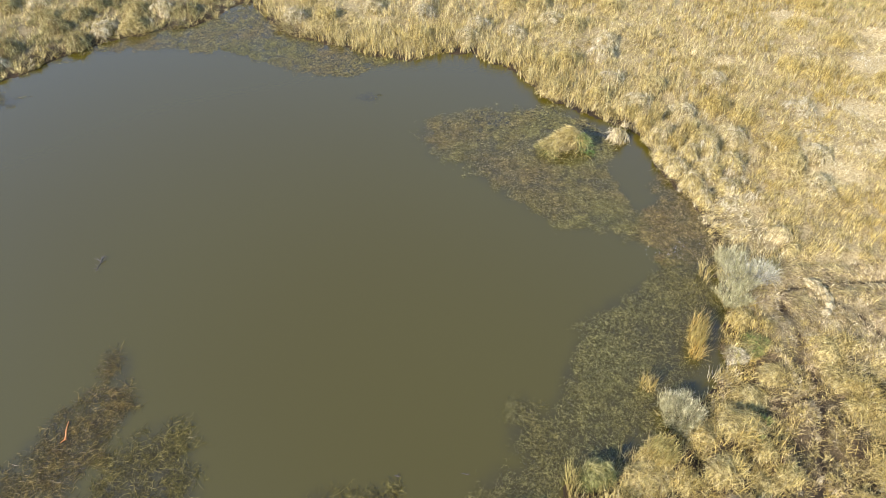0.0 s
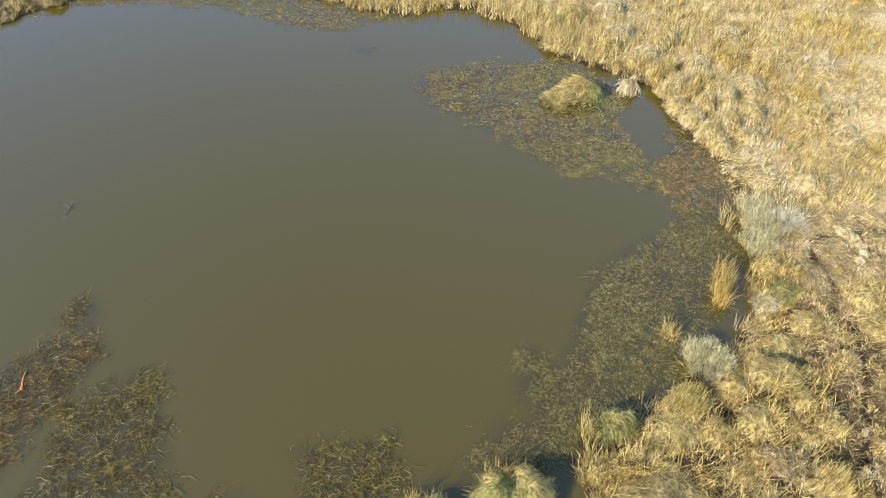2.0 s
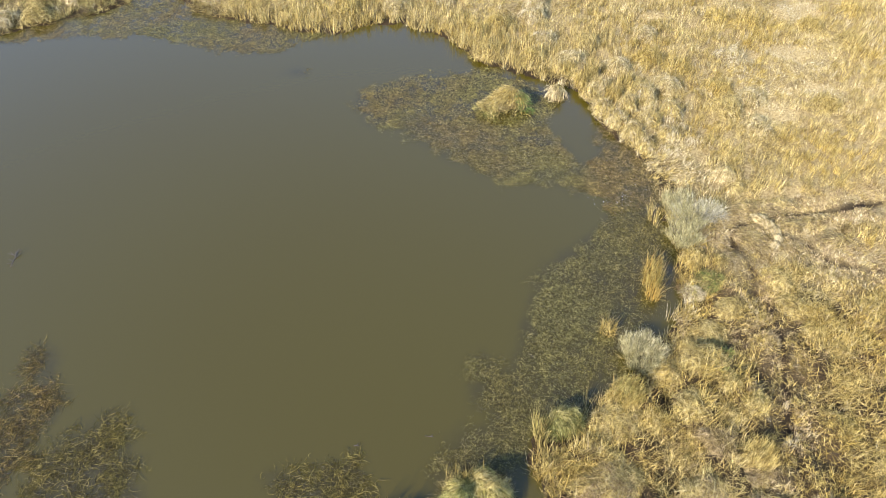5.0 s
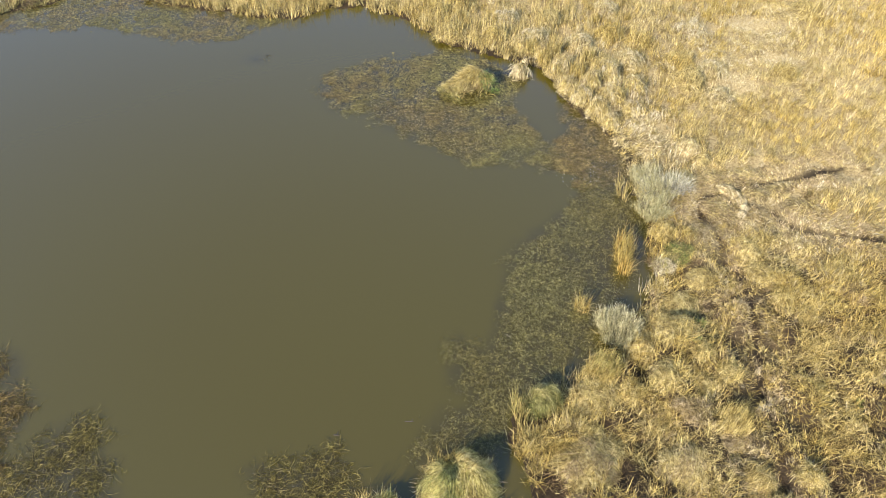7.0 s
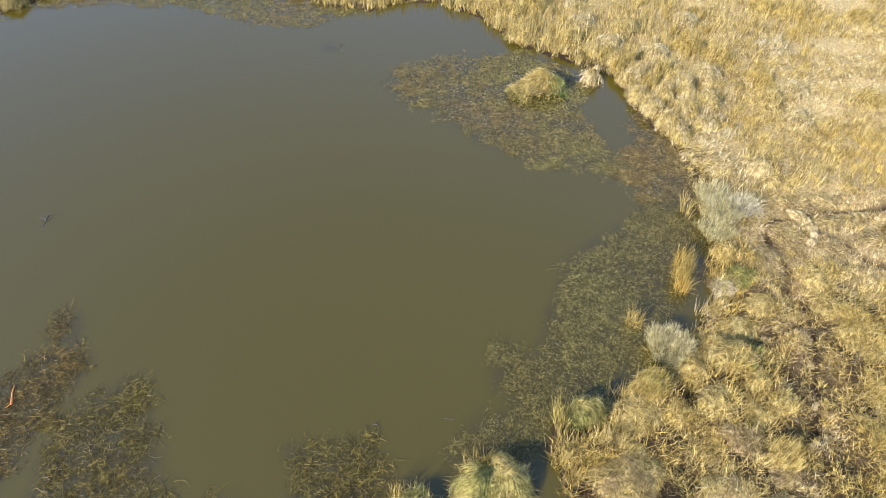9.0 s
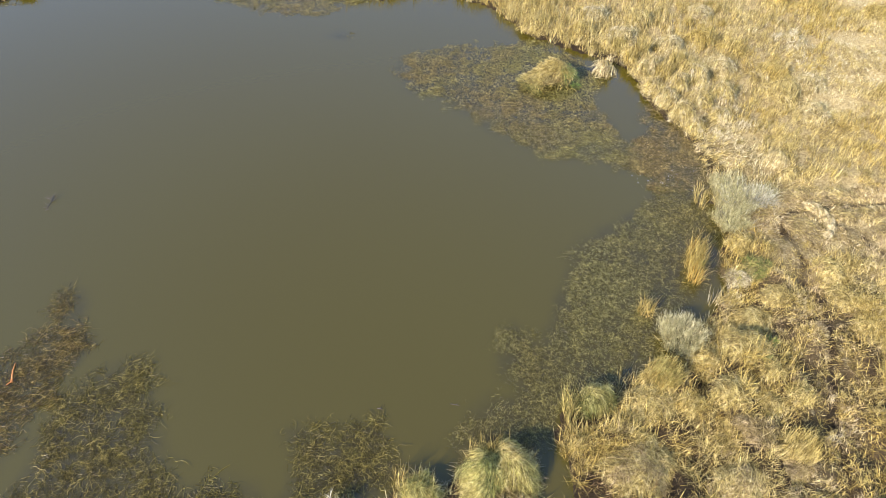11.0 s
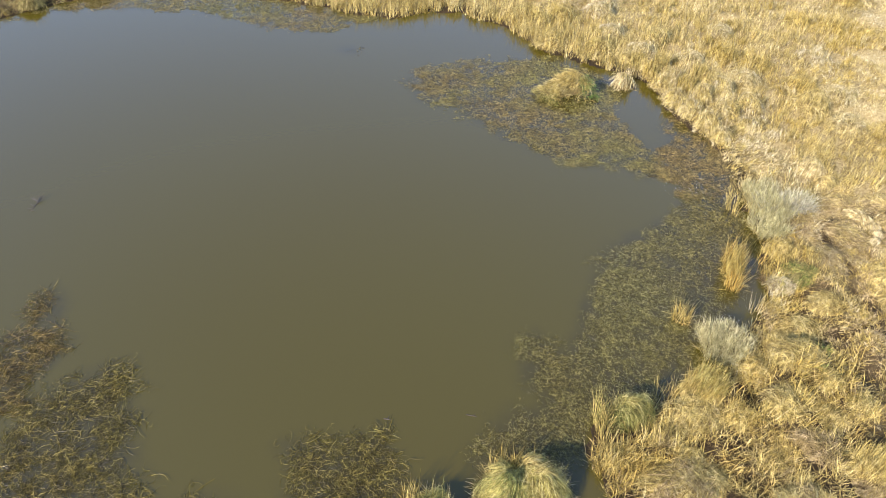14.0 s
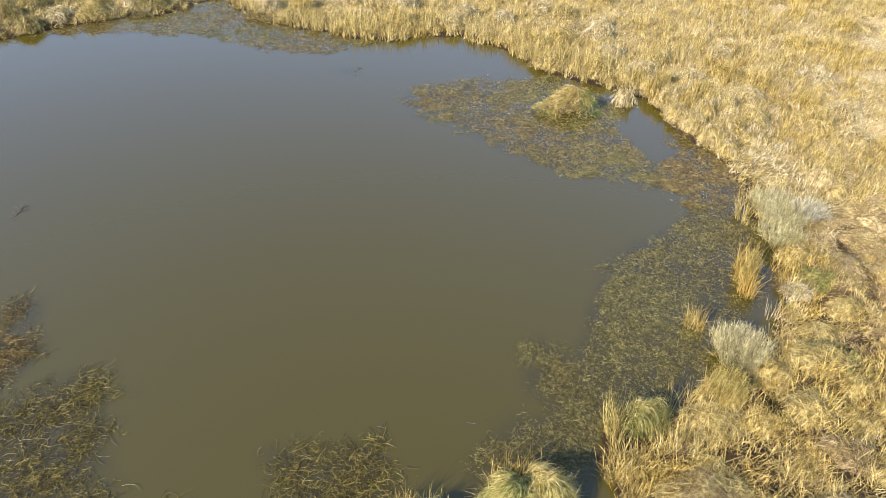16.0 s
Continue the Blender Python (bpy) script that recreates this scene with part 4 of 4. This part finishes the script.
grass_ridge([(21.0, 25.2), (21.45, 24.85), (21.65, 24.3), (21.7, 23.7), (21.5, 23.1), (21.0, 22.7)], 0.30, 0.36, "pale bowed bank of combed grass between two wheel ruts")
grass_swath(20.6, 28.9, 0.85, 0.7, 0.9, 0, 250, "bleached swirl of collapsed grass in the golden field", bleached, 900)
grass_swath(21.0, 27.7, 0.7, 0.5, 0.7, 20, 300, "brown-tinted collapsed grass heap in the golden field", straw, 650)
for sx_, sy_, srx_, sry_, sh_, st_, sw_ in [(20.2, 20.4, 0.6, 0.9, 0.3, 10, 300), (20.1, 18.7, 0.6, 0.8, 0.3, 0, 290), (14.3, 15.9, 1.1, 0.9, 0.36, 15, 215), (15.5, 17.8, 1.0, 0.8, 0.34, 5, 200),
                                            (17.0, 19.0, 0.9, 0.6, 0.4, 20, 220), (9.8, 13.5, 1.0, 0.75, 0.4, 0, 195), (12.8, 13.6, 0.9, 0.7, 0.3, 30, 240), (16.6, 22.6, 0.8, 0.7, 0.5, 0, 240)]:
    grass_swath(sx_, sy_, srx_, sry_, sh_, st_, sw_, "straw tumbled flat over a hump of the marsh", straw, 600, 0.95)

# repeated tussocks of the marsh
kinds = [grass_tussock(8.4, 11.6, 0.7, 0.5, "collapsed straw tussock on the dark marsh floor", straw, gold, 0.4, 300, "marsh tussocks", tilt=0.4),
         grass_tussock(11.0, 13.2, 0.7, 0.7, "golden upright tussock on the dark marsh floor", gold, straw, 0.5, 260, "marsh tussocks", tilt=0.4, stand=0.7),
         grass_tussock(13.2, 11.8, 0.85, 0.45, "beige flattened tussock on the dark marsh floor", matted, brown, 0.6, 340, "marsh tussocks", tilt=0.5),
         grass_tussock(15.0, 14.6, 0.7, 0.6, "straw and olive tussock on the dark marsh floor", straw, olive, 0.4, 300, "marsh tussocks", tilt=0.4, stand=0.5)]
placed = [(8.4, 11.6), (11.0, 13.2), (13.2, 11.8), (15.0, 14.6)]
random.seed(5)
while len(placed) < 20:
    x, y = random.uniform(6, 30), random.uniform(6.5, 19)
    near = float(shore(np.array([x]), np.array([y]))[0])
    if near < 0.7 or min(math.hypot(x - a, y - b) - r for a, b, r in HOLLOWS + CLEARED) < 0.5 or float(furrow(np.array([x]), np.array([y]))[0]) < 0.8 or min(math.hypot(x - a, y - b) for a, b in placed) < 1.15 or x > 16 + 0.8 * y:
        continue
    placed.append((x, y))
    z = float(max(land(np.array([x]), np.array([y]))[0], 0.0)) - 0.03
    copy_thing(random.choice(kinds), pose(x, y, z, 0, 0, random.uniform(0, 360)))


# slumped tussocks that break up the far banks and the field
far_kinds = [grass_tussock(-2.0, 52.5, 1.3, 1.5, "slumped straw reed tussock on the bank", straw, gold, 0.35, 520, "bank tussocks", tilt=0.4, stand=0.3),
             grass_tussock(2.2, 52.6, 1.2, 1.3, "bleached matted reed tussock on the bank", bleached, straw, 0.35, 520, "bank tussocks", tilt=0.45, stand=0.1),
             grass_tussock(-23.0, 57.5, 1.4, 1.2, "brown-olive tangled tussock on the bank", olive, brown, 0.5, 560, "bank tussocks", tilt=0.45, stand=0.15),
             grass_tussock(24.0, 38.0, 1.2, 1.0, "golden grass tussock standing in the field", gold, straw, 0.4, 480, "bank tussocks", tilt=0.4, stand=0.6)]
far_placed = [(-2.0, 52.5), (2.2, 52.6), (-23.0, 57.5), (24.0, 38.0)]
while len(far_placed) < 72:
    x, y = random.uniform(-41, 40), random.uniform(33, 64)
    near = float(shore(np.array([x]), np.array([y]))[0])
    west = x < -17
    if near < 0.8 or near > (9 if not west else 16) and random.random() < 0.75 or min(math.hypot(x - a, y - b) for a, b in far_placed) < 2.0 or x < -(12 + 0.55 * y):
        continue
    far_placed.append((x, y))
    z = float(max(land(np.array([x]), np.array([y]))[0], 0.0)) - 0.03
    pick = random.choice(far_kinds[1:3] + far_kinds[2:3]) if west else far_kinds[3] if x > 20 and random.random() < 0.6 else random.choice(far_kinds[:2])
    copy_thing(pick, pose(x, y, z, 0, 0, random.uniform(0, 360)))


def green_sprig(x, y):
    ob = foot("green_plant", x, y, "small fresh green plant among the dead grass", "plant", "green plants")
    part("leaf_rosette", crown(70, 0.3, 0.4, width=0.035), sprig, ob)
    part("shoot_tuft", crown(24, 0.15, 0.5, width=0.02, stand=0.9), green, ob)


for gx_, gy_ in [(10.4, 37.4), (23.7, 18.3), (15.0, 15.1), (15.6, 16.3), (20.9, 11.1), (11.0, 9.5)]:
    green_sprig(gx_, gy_)

# ---- drift wood ----
def stick(name, x, y, pieces, material, label):
    """Branches as tapered round rods: each start, end and thickness from its foot."""
    bm = bmesh.new()
    for a, b, thick in pieces:
        a, b = Vector(a), Vector(b)
        m = Matrix.Translation((a + b) / 2) @ (b - a).to_track_quat("Z", "Y").to_matrix().to_4x4()
        bmesh.ops.create_cone(bm, cap_ends=True, segments=7, radius1=thick, radius2=thick * 0.55, depth=(b - a).length, matrix=m)
    me = bpy.data.meshes.new(name)
    bm.to_mesh(me), bm.free()
    me.materials.append(material)
    ob = new(name, me)
    ob.location = (x, y, 0.0)
    return tagged(ob, label, "branch")


plank = stick("plank_stick", -18.45, 16.2, [((-0.1, -0.5, 0.02), (-0.02, 0.1, 0.05), 0.055), ((-0.03, 0.06, 0.05), (0.10, 0.5, 0.04), 0.035), ((-0.09, -0.44, 0.03), (-0.34, -0.56, 0.03), 0.03)], rustwood, "orange-brown split stick lying in the pondweed")
plank.rotation_euler = (0, 0, 0.4)
snag = stick("sunken_branch", -20.6, 27.2, [((-0.35, -0.6, -0.02), (0.05, 0.1, 0.03), 0.022), ((0.05, 0.1, 0.02), (0.2, 0.55, 0.0), 0.016), ((0.0, 0.0, 0.0), (0.36, 0.2, 0.1), 0.014),
      ((-0.1, -0.2, 0.0), (-0.3, 0.05, 0.06), 0.012), ((0.1, 0.2, 0.0), (-0.12, 0.4, 0.05), 0.012), ((0.15, 0.4, 0.0), (0.4, 0.5, 0.04), 0.012), ((0.05, 0.1, 0.02), (-0.1, 0.42, 0.22), 0.014), ((0.0, 0.0, 0.0), (0.2, 0.3, 0.3), 0.014), ((0.1, 0.25, 0.1), (0.38, 0.42, 0.26), 0.012), ((-0.3, -0.5, 0.0), (-0.1, -0.62, 0.08), 0.013), ((-0.2, -0.35, 0.0), (-0.42, -0.3, 0.1), 0.013), ((-0.02, 0.2, 0.1), (-0.25, 0.38, 0.2), 0.012)], wetwood, "dark twiggy branch breaking the water surface")
snag.rotation_euler = (0, 0, 0.4)
stick("floating_twig", -2.2, 13.8, [((-0.14, 0.02, 0.01), (0.12, -0.05, 0.02), 0.018), ((0.0, 0.0, 0.015), (0.06, 0.12, 0.03), 0.012)], wetwood, "short dark twig floating on open water")
stick("floating_twig", 1.0, 13.85, [((-0.2, 0.06, 0.008), (0.18, -0.04, 0.015), 0.014), ((0.05, 0.0, 0.01), (0.16, 0.1, 0.012), 0.01)], wetwood, "thin pale twig floating near the weed")
n = 50
base = np.stack([rng.normal(14.1, 0.9, n), rng.normal(28.0, 0.45, n), np.full(n, 0.012)], 1)
feathers = ribbons(base, fan(n, 0, 6.28), fan(n, 84, 90), fan(n, 86, 91), fan(n, 0.03, 0.10), fan(n, 0.018, 0.032), 2)
white, fn_, fb_ = nodes_of("white_feathers", 0.8)
fn_.links.new(ramp(fn_, noise_at(fn_, 20, 3), ((0.3, (0.55, 0.54, 0.52)), (0.7, (0.82, 0.81, 0.79)))), fb_.inputs["Base Color"])
tagged(new("feather_scatter", mesh_of("feather_scatter", *feathers, white)), "white feathers and flecks drifting on the weed", "feathers", kind="stuff")
